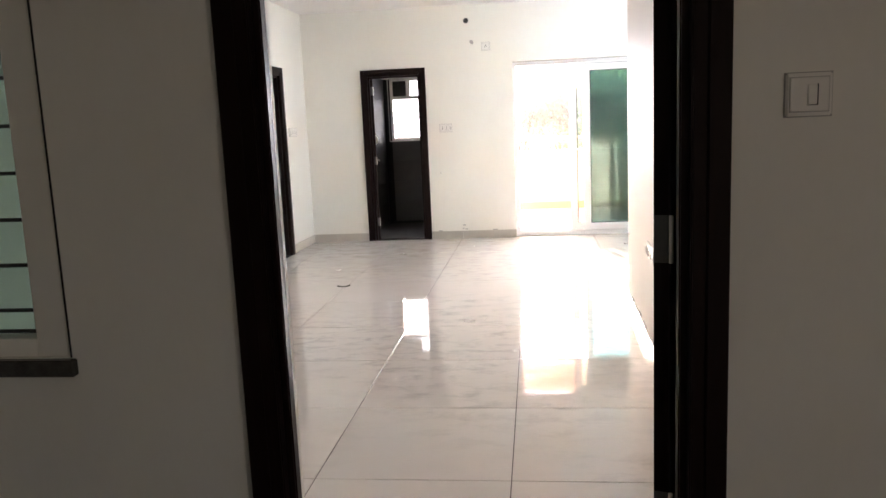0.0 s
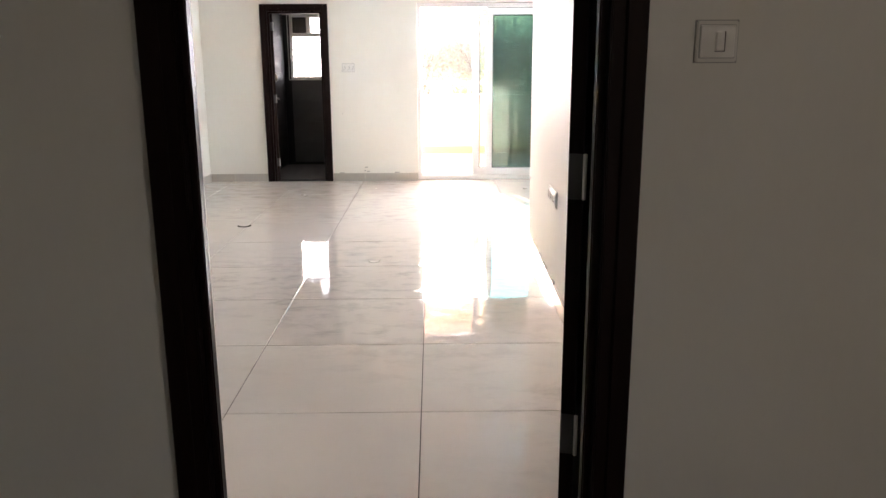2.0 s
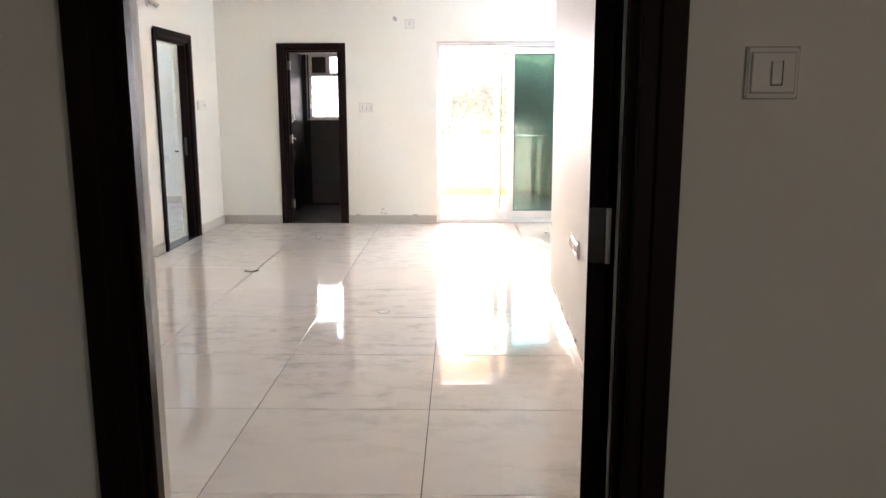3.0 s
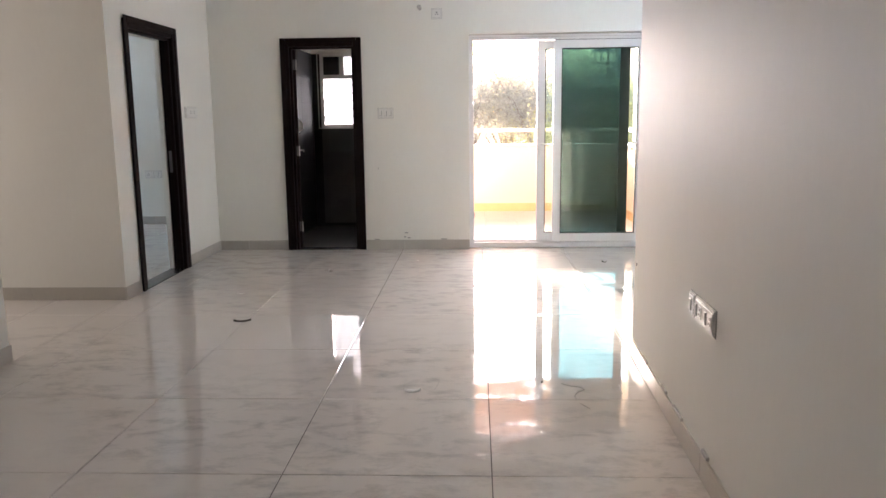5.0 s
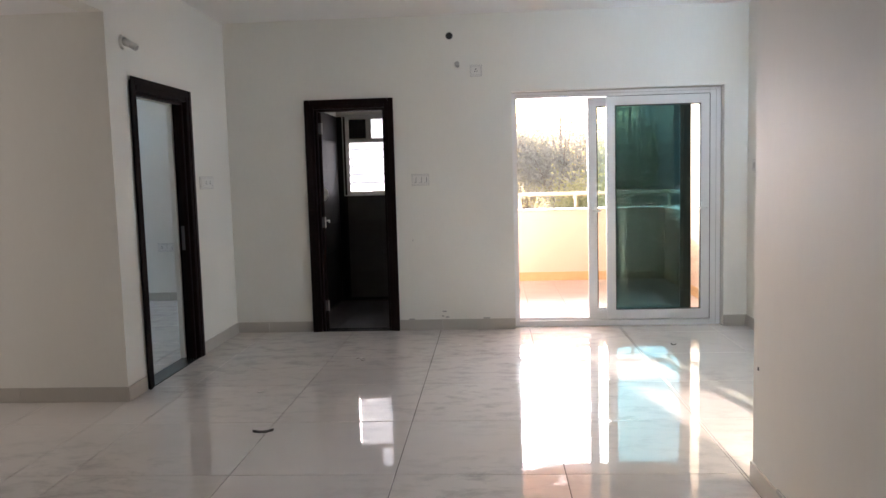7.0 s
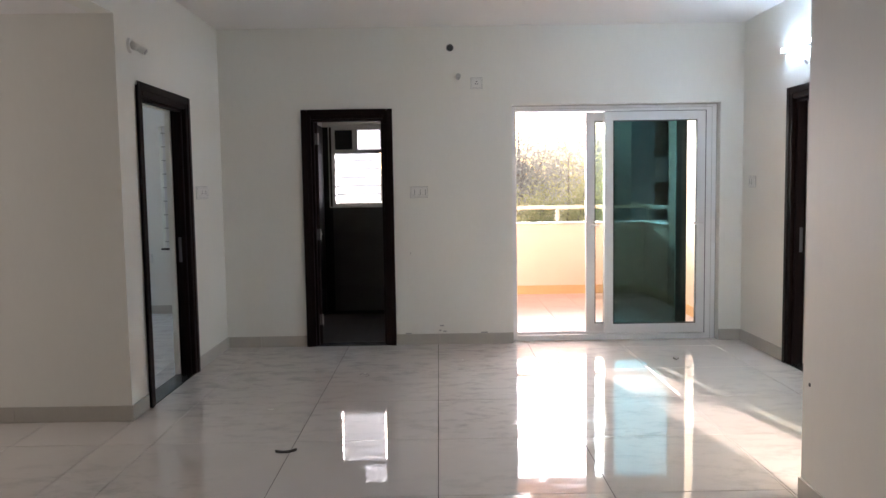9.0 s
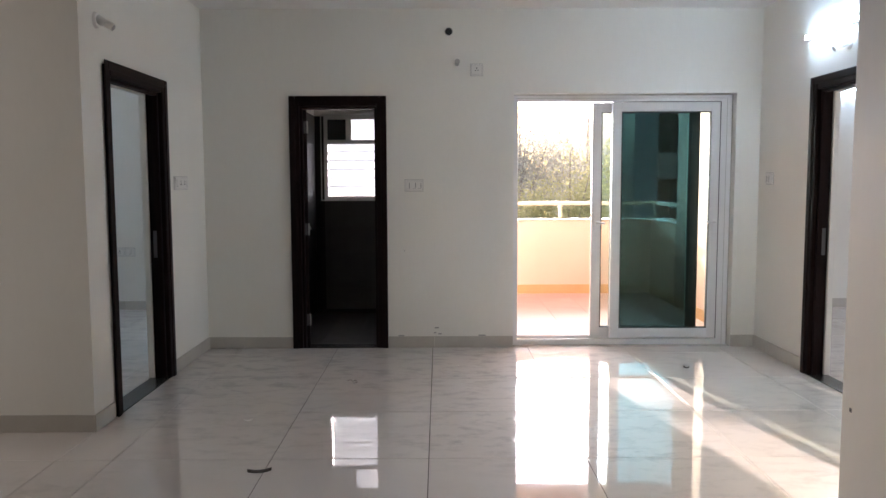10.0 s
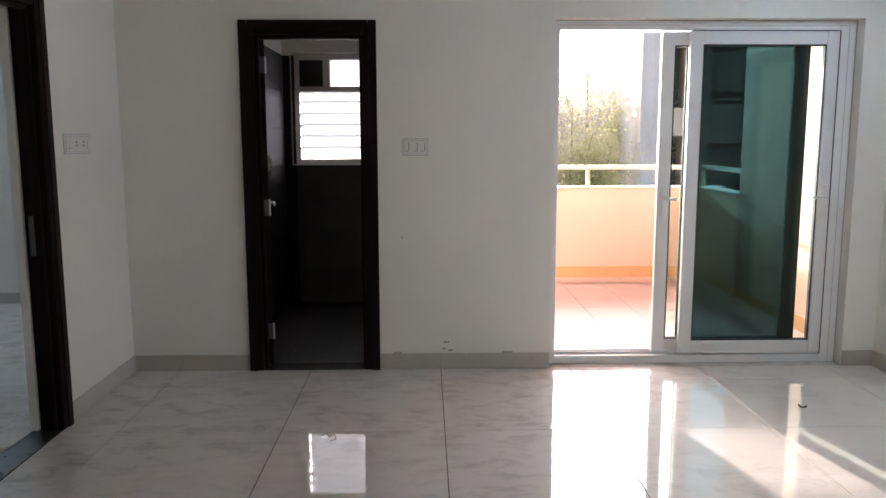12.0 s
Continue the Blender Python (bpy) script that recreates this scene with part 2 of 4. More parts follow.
M_BALTILE = surface("balcony_tile", (0.58, 0.42, 0.37), 0.5, vary=0.06, scale=4, random_piece=0.04)
M_RAIL = surface("cream_rail_paint", (0.74, 0.62, 0.47), 0.4, vary=0.04)
M_BRASS = surface("worn_nickel", (0.55, 0.52, 0.47), 0.3, 1.0, vary=0.05)
M_GREEN = surface("lime_plastic", (0.25, 0.62, 0.05), 0.4, vary=0.03, bump=0.0)
M_TUBE = glow_material("lit_tube", (0.58, 0.82, 1.0), 18.0)
# bark and leaves are paled to put haze and glare into their colour
M_BARK = surface("bark_hazed", (0.38, 0.35, 0.31), 0.9, vary=0.3, scale=8, fine=40, bump=0.3)
M_LEAF = leaf_material("leaves_grey_green_hazed", (0.46, 0.47, 0.44), (0.68, 0.68, 0.65))
M_LEAF2 = leaf_material("leaves_yellow_green_hazed", (0.52, 0.53, 0.30), (0.72, 0.68, 0.42))
M_SOIL = surface("dry_ground", (0.36, 0.32, 0.26), 0.95, vary=0.25, scale=0.3, fine=6, bump=0.2)
M_PLASTER = surface("weathered_plaster", (0.66, 0.65, 0.60), 0.85, vary=0.22, scale=1.2, fine=18, bump=0.2, stretch=(1, 1, 0.25))
# distance haze is put into the pale tower and window colours
M_FARWIN = surface("hazed_far_window", (0.55, 0.58, 0.62), 0.5)
M_HAZE = surface("hazed_tower_render", (0.85, 0.87, 0.90), 0.9, vary=0.03, scale=0.2)
# dark base colour carries the shade inside the landing recesses
M_VOID = surface("recess_shade_dark", (0.12, 0.12, 0.12), 0.9)
M_DEBRIS = surface("dry_leaf", (0.035, 0.028, 0.02), 0.8, vary=0.3, scale=30)
M_CHIP = surface("plaster_chip", (0.72, 0.70, 0.66), 0.9, vary=0.06, scale=30)


# ---- mesh helpers ----
def bm_box(bm, x0, x1, y0, y1, z0, z1):
    v = [bm.verts.new((x, y, z)) for x in (x0, x1) for y in (y0, y1) for z in (z0, z1)]
    for f in ((0, 1, 3, 2), (4, 6, 7, 5), (0, 4, 5, 1), (2, 3, 7, 6), (0, 2, 6, 4), (1, 5, 7, 3)):
        bm.faces.new([v[i] for i in f])
    return bm


def boxes(items, bevel=0.0, segments=1):
    bm = bmesh.new()
    for it in items:
        bm_box(bm, *it)
    bmesh.ops.recalc_face_normals(bm, faces=bm.faces)
    if bevel:
        bmesh.ops.bevel(bm, geom=list(bm.edges), offset=bevel, segments=segments, affect="EDGES", clamp_overlap=True)
    return bm


def rod(bm, a, c, r, n=12, r2=None):
    a, c = Vector(a), Vector(c)
    q = (c - a).to_track_quat("Z", "Y").to_matrix().to_4x4()
    bmesh.ops.create_cone(bm, cap_ends=True, segments=n, radius1=r, radius2=r if r2 is None else r2, depth=(c - a).length,
                          matrix=Matrix.Translation((a + c) / 2) @ q)
    return bm


def rods(items, n=12):
    bm = bmesh.new()
    for it in items:
        rod(bm, it[0], it[1], it[2], n, it[3] if len(it) > 3 else None)
    return bm


def mesh_of(name, bm, material, smooth=False):
    me = bpy.data.meshes.new(name)
    bm.to_mesh(me)
    bm.free()
    me.materials.append(material)
    if smooth:
        for p in me.polygons:
            p.use_smooth = True
    return me


def thing(name, bm, material, label="", category="", group="", kind="", m=None, smooth=False):
    ob = new(name, mesh_of(name, bm, material, smooth) if bm is not None else None)
    if m is not None:
        ob.matrix_world = m
    return tagged(ob, label, category, group, kind)


def part(name, bm, material, parent, label="", smooth=False):
    ob = new(name, mesh_of(name, bm, material, smooth))
    ob.parent = parent
    return tagged(ob, label)


def piece(name, me, parent, x, y, z, rz=0.0):
    ob = new(name, me)
    ob.parent = parent
    ob.matrix_basis = pose(x, y, z, 0, 0, rz)
    return ob


# ---- plan ----
YF = 0.035          # room face of the balcony wall
XL, XR = 0.0, 4.60  # side walls of the living room
XN, YN = 3.50, -3.50  # partition beside the entrance and its far end
YC0, YC1 = -3.635, -2.15  # side passage
YE0, YE1 = -7.62, -7.46  # entrance wall, lobby face and room face
YB = 2.05           # inner face of the outer wall of the side rooms
H = 2.80
HP = 2.465          # underside of the passage beam
T = 0.14


def wall(name, items, label, material=M_PAINT):
    return thing(name, boxes(items), material, label, "wall", kind="structure")


# balcony wall with the washroom door and the sliding door openings
BD0, BD1, BDH = 0.735, 1.49, 2.075
SD0, SD1, SDH = 2.56, 4.398, 2.114
wall("wall_balcony", [(XL - T, BD0, YF, YF + T, 0, H), (BD0, BD1, YF, YF + T, BDH, H), (BD1, SD0, YF, YF + T + 0.06, 0, H),
                      (SD0, SD1, YF, YF + T + 0.06, SDH, H), (SD1, XR, YF, YF + T + 0.06, 0, H)], "off-white painted plaster wall with two door openings")
LD0, LD1, LDH = -1.865, -0.88, 2.085
wall("wall_left", [(XL - T, XL, LD1, YF - 0.001, 0, H), (XL - T, XL, LD0, LD1, LDH, H), (XL - T, XL, YC1, LD0, 0, H)], "off-white painted plaster wall with bedroom doorway")
wall("wall_passage_far", [(-3.0, XL - T, YC1, YC1 + T, 0, H)], "off-white painted plaster wall of the side passage")
wall("wall_passage_end", [(-3.0 - T, -3.0, YC0 - T, YC1 + T, 0, H)], "off-white painted plaster wall closing the passage")
wall("wall_passage_near", [(-3.0, XL - T, YC0 - T, YC0, 0, H)], "off-white painted plaster wall of the side passage")
wall("wall_passage_header", [(XL - T, XL, YC0, YC1, HP, H)], "off-white painted beam over the passage opening")
thing("ceiling_passage", boxes([(-3.0, XL - T, YC0, YC1, HP + 0.002, HP + 0.1)]), M_CEIL, "low plain ceiling of the side passage", "ceiling", kind="structure")
wall("wall_left_near", [(XL - T, XL, YE1, YC0, 0, H)], "off-white painted plaster wall of the hall")
RD0, RD1, RDH = -1.885, -0.885, 2.095
wall("wall_right", [(XR, XR + T, RD1, YF + T + 0.06, 0, H), (XR, XR + T, RD0, RD1, RDH, H), (XR, XR + T, YN, RD0, 0, H)], "off-white painted plaster wall with bedroom doorway")
SKEW = Matrix.Translation((XN, YN, 0)) @ pose(0, 0, 0, 0, 0, -1.35) @ Matrix.Translation((-XN, -YN, 0))
wall("wall_partition", [(XN, XN + T, YE1 - 0.01, YN, 0, H)], "off-white painted partition wall beside the entrance, scuffed").matrix_world = SKEW
wall("wall_recess", [(XN + T - 0.002, XR, YN - T - 0.004, YN - 0.004, 0, H)], "off-white painted wall closing the recess")
ED0, ED1, EDH = 2.12, 3.19, 2.16
LW0, LW1, LWZ0, LWZ1 = 0.40, 1.565, 0.830, 2.05
wall("wall_entrance", [(-0.6, LW0, YE0, YE1, -0.05, H), (LW0, LW1, YE0, YE1, -0.05, LWZ0), (LW0, LW1, YE0, YE1, LWZ1, H),
                       (LW1, ED0, YE0, YE1, -0.05, H), (ED0, ED1, YE0, YE1, EDH, H), (ED1, 5.4, YE0, YE1, -0.05, H)], "off-white painted entrance wall, in shade on its lobby face")
thing("ceiling", boxes([(-3.2, 4.8, YE0 + 0.002, YF + T, H, H + 0.12)]), M_CEIL, "plain white painted ceiling slab", "ceiling", kind="structure")

# lobby outside the entrance
wall("wall_lobby_left", [(-0.6 - T, -0.6, -11.6, YE0, -0.05, H)], "plain painted lobby wall in shade")
# the narrow slot near the back is an unseen opening added for light
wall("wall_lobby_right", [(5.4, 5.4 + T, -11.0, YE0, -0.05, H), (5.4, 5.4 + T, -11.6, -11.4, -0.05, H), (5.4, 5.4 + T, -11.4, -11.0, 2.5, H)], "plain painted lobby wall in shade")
wall("wall_lobby_back", [(-0.6 - T, 5.4 + T, -11.6 - T, -11.6, -0.05, H)], "plain painted lobby wall in shade")
thing("lobby_ceiling", boxes([(-0.8, 5.6, -11.8, YE0, H, H + 0.12)]), M_CEIL, "plain white painted lobby ceiling", "ceiling", kind="structure")
thing("lobby_floor", boxes([(-0.8, 5.6, -11.8, YE0, -0.15, -0.05)]), M_LSKIRT, "dark polished granite lobby floor", "floor", kind="structure")

# bedrooms
wall("wall_bedroom_left", [(-4.0, -1.256, YB, YB + 0.2, 0, H + 0.129), (-1.256, -0.15, YB, YB + 0.2, 0, 0.758), (-1.256, -0.15, YB, YB + 0.2, 2.14, H + 0.129),
                           (-0.15, 0.46, YB, YB + 0.2, 0, H + 0.129)], "off-white bedroom wall with a grilled window")
wall("wall_bedroom_left_end", [(-4.0 - T, -4.0, YC1, YB + 0.2, 0, H + 0.129)], "off-white bedroom side wall")
wall("wall_bedroom_left_inner", [(-4.0, -3.0 - T, YC1, YC1 + T, 0, H + 0.129)], "off-white bedroom wall")
thing("ceiling_bedroom_left", boxes([(-4.2, -T - 0.001, YC1 + T + 0.001, YB + 0.2, H + 0.13, H + 0.2)]), M_CEIL, "plain white bedroom ceiling", "ceiling", kind="structure")
wall("wall_bath_left", [(0.46, 0.60, YF + T, YB + 0.2, -0.12, H)], "washroom side wall with charcoal tiles")
BW0, BW1, BWZ0, BWZ1 = 0.675, 1.30, 1.20, 2.125
wall("wall_bath_back", [(0.60, BW0, YB, YB + 0.2, -0.12, H), (BW0, BW1, YB, YB + 0.2, -0.12, BWZ0), (BW0, BW1, YB, YB + 0.2, BWZ1, H),
                        (BW1, 2.2, YB, YB + 0.2, -0.12, H)], "washroom outer wall with a louvred window")
wall("wall_bath_right", [(2.2, 2.34, YF + T + 0.06, YB + 0.2, -0.12, H)], "washroom side wall, cream outside", M_CREAM)
thing("ceiling_bath_slab", boxes([(0.46, 2.34, YF + T + 0.001, YB + 0.2, H + 0.001, H + 0.1)]), M_CEIL, "concrete slab over the washroom", "ceiling", kind="structure")
wall("wall_bedroom_right", [(XR + T, 9.0, YB, YB + 0.2, 0, H + 0.129)], "off-white bedroom wall")
# the window opening in this end wall is added, out of view, for light
wall("wall_bedroom_right_end", [(9.0, 9.0 + T, -1.6, YB + 0.2, 0, H + 0.129), (9.0, 9.0 + T, -3.5, -2.9, 0, H + 0.129), (9.0, 9.0 + T, -2.9, -1.6, 0, 0.8), (9.0, 9.0 + T, -2.9, -1.6, 2.1, H + 0.129)], "off-white bedroom side wall")
wall("wall_bedroom_right_inner", [(XR + T, 9.0, -3.5 - T, -3.5, 0, H + 0.129)], "off-white bedroom wall")
wall("wall_bedroom_right_side", [(XR, XR + T, YF + T + 0.061, YB + 0.2, 0, H + 0.129), (XR + 0.001, XR + T, -3.5, YN - T, 0, H + 0.129)], "wall between bedroom and balcony, cream outside", M_CREAM)
thing("ceiling_bedroom_right", boxes([(XR + 0.01, 9.2, -3.7, YB + 0.2, H + 0.13, H + 0.2)]), M_CEIL, "plain white bedroom ceiling", "ceiling", kind="structure")

# balcony shell
YP = 3.30
wall("balcony_parapet", [(0.9, XR + 0.3, YP, YP + 0.13, -0.2, 0.90)], "cream painted solid balcony parapet", M_CREAM)
thing("parapet_cap", boxes([(0.9, XR + 0.3, YP - 0.02, YP + 0.15, 0.90, 0.92)], 0.004), M_RAIL, "pale cream capping along the parapet", "capping", kind="structure")
wall("balcony_side_parapet", [(XR, XR + 0.13, YB + 0.201, YP - 0.001, -0.2, 0.90)], "cream painted low side parapet of the balcony", M_CREAM)
thing("side_parapet_cap", boxes([(XR - 0.02, XR + 0.15, YB + 0.202, YP - 0.022, 0.90, 0.92)], 0.004), M_RAIL, "pale cream capping along the side parapet", "capping", kind="structure")
thing("balcony_soffit", boxes([(0.9, XR + 0.3, YF + T + 0.07, YP + 0.15, 2.83, 2.95), (0.9, XR + 0.3, YP - 0.05, YP + 0.15, 2.55, 2.83)]), M_CREAM, "cream painted balcony soffit and edge beam", "ceiling", kind="structure")


# ---- entrance ----
def framed_opening(name, m, w, h, depth, label, face=0.055, stop=0.028, sill=None):
    """A door lining of dark wood round an opening w wide and h high. Local x runs across, y into the wall."""
    e = thing(name, None, None, label, "door frame", kind="structure", m=m)
    for s in (0, 1):
        x0, x1 = (0, face) if s == 0 else (w - face, w)
        i0, i1 = (face, face + stop) if s == 0 else (w - face - stop, w - face)
        part("jamb", boxes([(x0, x1, -0.018, depth, 0, h), (i0, i1, 0.012, depth * 0.62, 0, h - face)], 0.004, 2), M_WOOD, e)
        a0, a1 = (-0.022, face * 0.45) if s == 0 else (w - face * 0.45, w + 0.022)
        part("architrave", boxes([(a0, a1, -0.026, -0.019, 0, h + 0.022)], 0.003), M_WOOD, e)
    part("head", boxes([(face + 0.001, w - face - 0.001, -0.018, depth, h - face, h), (face + 0.001, w - face - 0.001, 0.012, depth * 0.62, h - face - stop, h - face)], 0.004, 2), M_WOOD, e)
    part("head_architrave", boxes([(face * 0.45 + 0.001, w - face * 0.45 - 0.001, -0.026, -0.019, h - face * 0.45, h + 0.022)], 0.003), M_WOOD, e)
    if sill:
        part("threshold", boxes([(0.002, w - 0.002, -0.012, depth + 0.03, -0.02, 0.006)], 0.003), sill, e, "dark stone threshold strip")
    return e


ent = framed_opening("entrance_door_frame", pose(2.067, YE0 - 0.002, -0.05), 1.166, 2.22, 0.085, "heavy dark-stained wooden entrance door frame", 0.066, 0.022)
part("sill", boxes([(0.068, 1.098, 0.004, 0.066, 0.0, 0.046)], 0.004), M_WOOD, ent, "dark wooden sill")
thing("marble_threshold", boxes([(ED0 + 0.001, ED1 - 0.001, YE0 + 0.067, YE1 + 0.0, -0.03, 0.004)], 0.002), M_MARBLE, "pale stained marble strip in the entrance", "threshold", kind="structure")
thing("plaster_reveal", boxes([(ED0, ED0 + 0.003, YE0 + 0.085, YE1 + 0.002, 0.005, EDH), (ED1 - 0.012, ED1, YE0 + 0.085, YE1 + 0.002, 0.005, EDH)], 0.002), M_PAINT, "pale plaster reveal behind the entrance frame", "trim", kind="structure")

# entrance leaf, swung back towards the partition
SW = 17.3
leaf = thing("entrance_door", None, None, "dark-stained wooden entrance door swung wide open", "door", kind="structure", m=pose(3.150, -7.455, 0, 0, 0, 90 - SW))
part("leaf", boxes([(0.0, 0.98, 0.0, 0.042, 0.012, 2.11)], 0.003, 2), M_WOOD, leaf)
for (z0, z1) in ((0.18, 0.92), (1.12, 1.98)):
    part("raised_panel", boxes([(0.16, 0.82, 0.0425, 0.050, z0, z1)], 0.006, 2), M_WOOD, leaf)
lk = part("lock_plate", boxes([(0.895, 0.945, 0.0425, 0.046, 0.84, 1.08)], 0.002), M_STEEL, leaf, "brushed steel lock plate")
part("lever", rods([((0.92, 0.046, 1.02), (0.92, 0.088, 1.02), 0.010), ((0.93, 0.086, 1.02), (0.80, 0.086, 1.02), 0.009)]), M_STEEL, lk, smooth=True)
for z in (0.26, 1.022, 1.80):
    hp = part("hinge", boxes([(-0.0035, -0.0005, 0.003, 0.04, z, z + 0.125)], 0.001), M_HINGE, leaf, "grey steel butt hinge")
    part("hinge_pin", rods([((-0.006, -0.004, z), (-0.006, -0.004, z + 0.125), 0.006)]), M_STEEL, hp, smooth=True)
keys = thing("key_ring", None, None, "nickel keys on a ring with a lime green tag", "keys", m=leaf.matrix_world @ pose(0.92, 0.047, 0.90))
part("key", boxes([(-0.003, 0.003, 0.0, 0.035, -0.012, 0.012)], 0.001), M_BRASS, keys)
bm = bmesh.new()
for i in range(16):
    a0, a1 = i * math.tau / 16, (i + 1) * math.tau / 16
    rod(bm, (0.0, 0.03 + 0.014 * math.sin(a0), -0.014 + 0.014 * math.cos(a0)), (0.0, 0.03 + 0.014 * math.sin(a1), -0.014 + 0.014 * math.cos(a1)), 0.0014, 6)
part("ring", bm, M_STEEL, keys)
part("spare_key", boxes([(-0.002, 0.001, 0.022, 0.044, -0.062, -0.028), (-0.002, 0.001, 0.028, 0.036, -0.092, -0.060)], 0.001), M_BRASS, keys)
part("second_key", boxes([(0.003, 0.006, 0.018, 0.040, -0.060, -0.028), (0.003, 0.006, 0.020, 0.028, -0.088, -0.060)], 0.001), M_BRASS, keys)
part("tag", boxes([(-0.006, -0.003, 0.024, 0.050, -0.125, -0.050)], 0.002), M_GREEN, keys, "lime green plastic tag")


# lobby window, bell switch, skirting
win = thing("window_lobby", None, None, "white-framed window with frosted green glass and dark bars", "window", kind="structure")
fr = 0.100
part("window_frame", boxes([(LW0, LW0 + fr, YE0 + 0.006, YE0 + 0.10, LWZ0, LWZ1), (LW1 - fr, LW1, YE0 + 0.006, YE0 + 0.10, LWZ0, LWZ1),
                            (LW0 + fr, LW1 - fr, YE0 + 0.006, YE0 + 0.10, LWZ0, LWZ0 + 0.05), (LW0 + fr, LW1 - fr, YE0 + 0.006, YE0 + 0.10, LWZ1 - fr, LWZ1)], 0.003), M_PAINT, win)
part("pane", boxes([(LW0 + fr, LW1 - fr, YE0 + 0.075, YE0 + 0.080, LWZ0 + 0.05, LWZ1 - fr)]), M_FROSTG, win, "frosted green pane")
for z in [0.886, 0.945] + [1.070 + 0.1243 * k for k in range(8)]:
    if z < LWZ1 - fr - 0.01:
        part("grille_bar", boxes([(LW0 + fr, LW1 - fr, YE0 + 0.045, YE0 + 0.055, z, z + 0.010)], 0.002), M_BLACK, win)
part("frame_groove", boxes([(LW1 - 0.0035, LW1 + 0.0015, YE0 - 0.002, YE0 + 0.003, LWZ0, LWZ1)]), M_BLACK, win, "dark gap round the frame")
part("window_sill", boxes([(LW0 - 0.03, LW1 + 0.017, YE0 - 0.028, YE0 - 0.001, LWZ0 - 0.047, LWZ0 - 0.001)], 0.004), M_GRANITE, win, "dark stone sill")


def plate(name, m, w, h, label, rockers=(), sockets=(), category="switch", blank=False):
    """A modular wall plate. Local x across, y out of the wall, z up, origin at its centre."""
    e = thing(name, None, None, label, category, m=m)
    part("cover_plate", boxes([(-w / 2, w / 2, 0, 0.010, -h / 2, h / 2)], 0.003, 2), M_PLASTIC, e)
    # grey rim and black rocker strips draw the plate's shadow lines in colour
    part("rim_shadow_line", boxes([(-w / 2 - 0.0025, w / 2 + 0.0025, 0, 0.003, -h / 2 - 0.0025, h / 2 + 0.0025)]), M_LINE_CEMENT, e)
    part("inner_gap", boxes([(-w / 2 + 0.0065, w / 2 - 0.0065, 0.009, 0.0104, -h / 2 + 0.0085, h / 2 - 0.0085)]), M_LINE_CEMENT, e)
    part("inner_frame", boxes([(-w / 2 + 0.008, w / 2 - 0.008, 0.0102, 0.0135, -h / 2 + 0.010, h / 2 - 0.010)], 0.002), M_PLASTIC, e)
    for x in rockers:
        r = part("rocker", boxes([(x - 0.010, x + 0.010, 0.0137, 0.0185, -0.022, 0.022)], 0.0015), M_PLASTIC, e)
        part("rocker_shadow_line", boxes([(x - 0.0135, x - 0.0104, 0.0137, 0.0146, -0.023, 0.023), (x - 0.0125, x + 0.011, 0.0137, 0.0142, -0.0245, -0.0228)]), M_BLACK, r)
    for x in sockets:
        s = part("socket_face", boxes([(x - 0.021, x + 0.021, 0.0137, 0.016, -0.023, 0.023)], 0.001), M_PLASTIC, e)
        part("pin_hole", rods([((x, 0.0155, 0.011), (x, 0.0168, 0.011), 0.0055)], 10), M_BLACK, s)
        part("pin_hole", rods([((x - 0.010, 0.0155, -0.008), (x - 0.010, 0.0168, -0.008), 0.0045)], 10), M_BLACK, s)
        part("pin_hole", rods([((x + 0.010, 0.0155, -0.008), (x + 0.010, 0.0168, -0.008), 0.0045)], 10), M_BLACK, s)
    return e


# facing: 0 looks to -y (plates on the balcony wall), 90 to +x ... given as turns about z of a plate whose front is +y
plate("bell_switch", pose(3.426, YE0, 1.434, 0, 0, 180), 0.10, 0.096, "white plastic bell switch on the lobby wall", rockers=(-0.005,))
plate("switch_plate", pose(1.735, YF, 1.365, 0, 0, 180), 0.150, 0.096, "white plastic switch plate beside the washroom door", rockers=(-0.045, 0.0, 0.05))
plate("socket_plate", pose(2.254, YF, 2.307, 0, 0, 180), 0.098, 0.094, "white plastic power socket high on the wall", sockets=(0.0,), category="socket")
plate("switch_plate", pose(XL, -0.56, 1.392, 0, 0, -90), 0.30, 0.096, "white plastic switch and socket plate beside the bedroom door", rockers=(0.11, -0.10), sockets=(0.04, -0.045))
plate("switch_plate", pose(XR, -0.18, 1.412, 0, 0, 90), 0.14, 0.092, "white plastic switch plate near the corner", rockers=(0.0, 0.04))
plate("socket_plate", SKEW @ pose(XN, -4.785, 0.612, 0, 0, 90), 0.085, 0.092, "small white plastic socket plate low on the partition", rockers=(0.0,), category="socket")
plate("socket_plate", SKEW @ pose(XN, -4.968, 0.612, 0, 0, 90), 0.25, 0.096, "wide white plastic socket plate low on the partition", rockers=(-0.03, 0.10), sockets=(-0.09, 0.045), category="socket")
plate("socket_plate", pose(-1.545, YB, 0.638, 0, 0, 180), 0.10, 0.09, "white plastic socket plate low on the bedroom wall", sockets=(0.0,), category="socket")
plate("socket_plate", pose(-1.435, YB, 0.638, 0, 0, 180), 0.10, 0.09, "white plastic blank plate low on the bedroom wall", rockers=(0.0,), category="socket")

# loose ends on the balcony wall: conduit hole, capped pipe, drip line
hole = thing("conduit_hole", None, None, "round dark open conduit hole in the wall", "conduit", m=pose(2.026, YF, 2.615))
part("conduit_mouth", rods([((0, -0.002, 0), (0, -0.0008, 0), 0.030)], 20), M_BLACK, hole)
bm = bmesh.new()
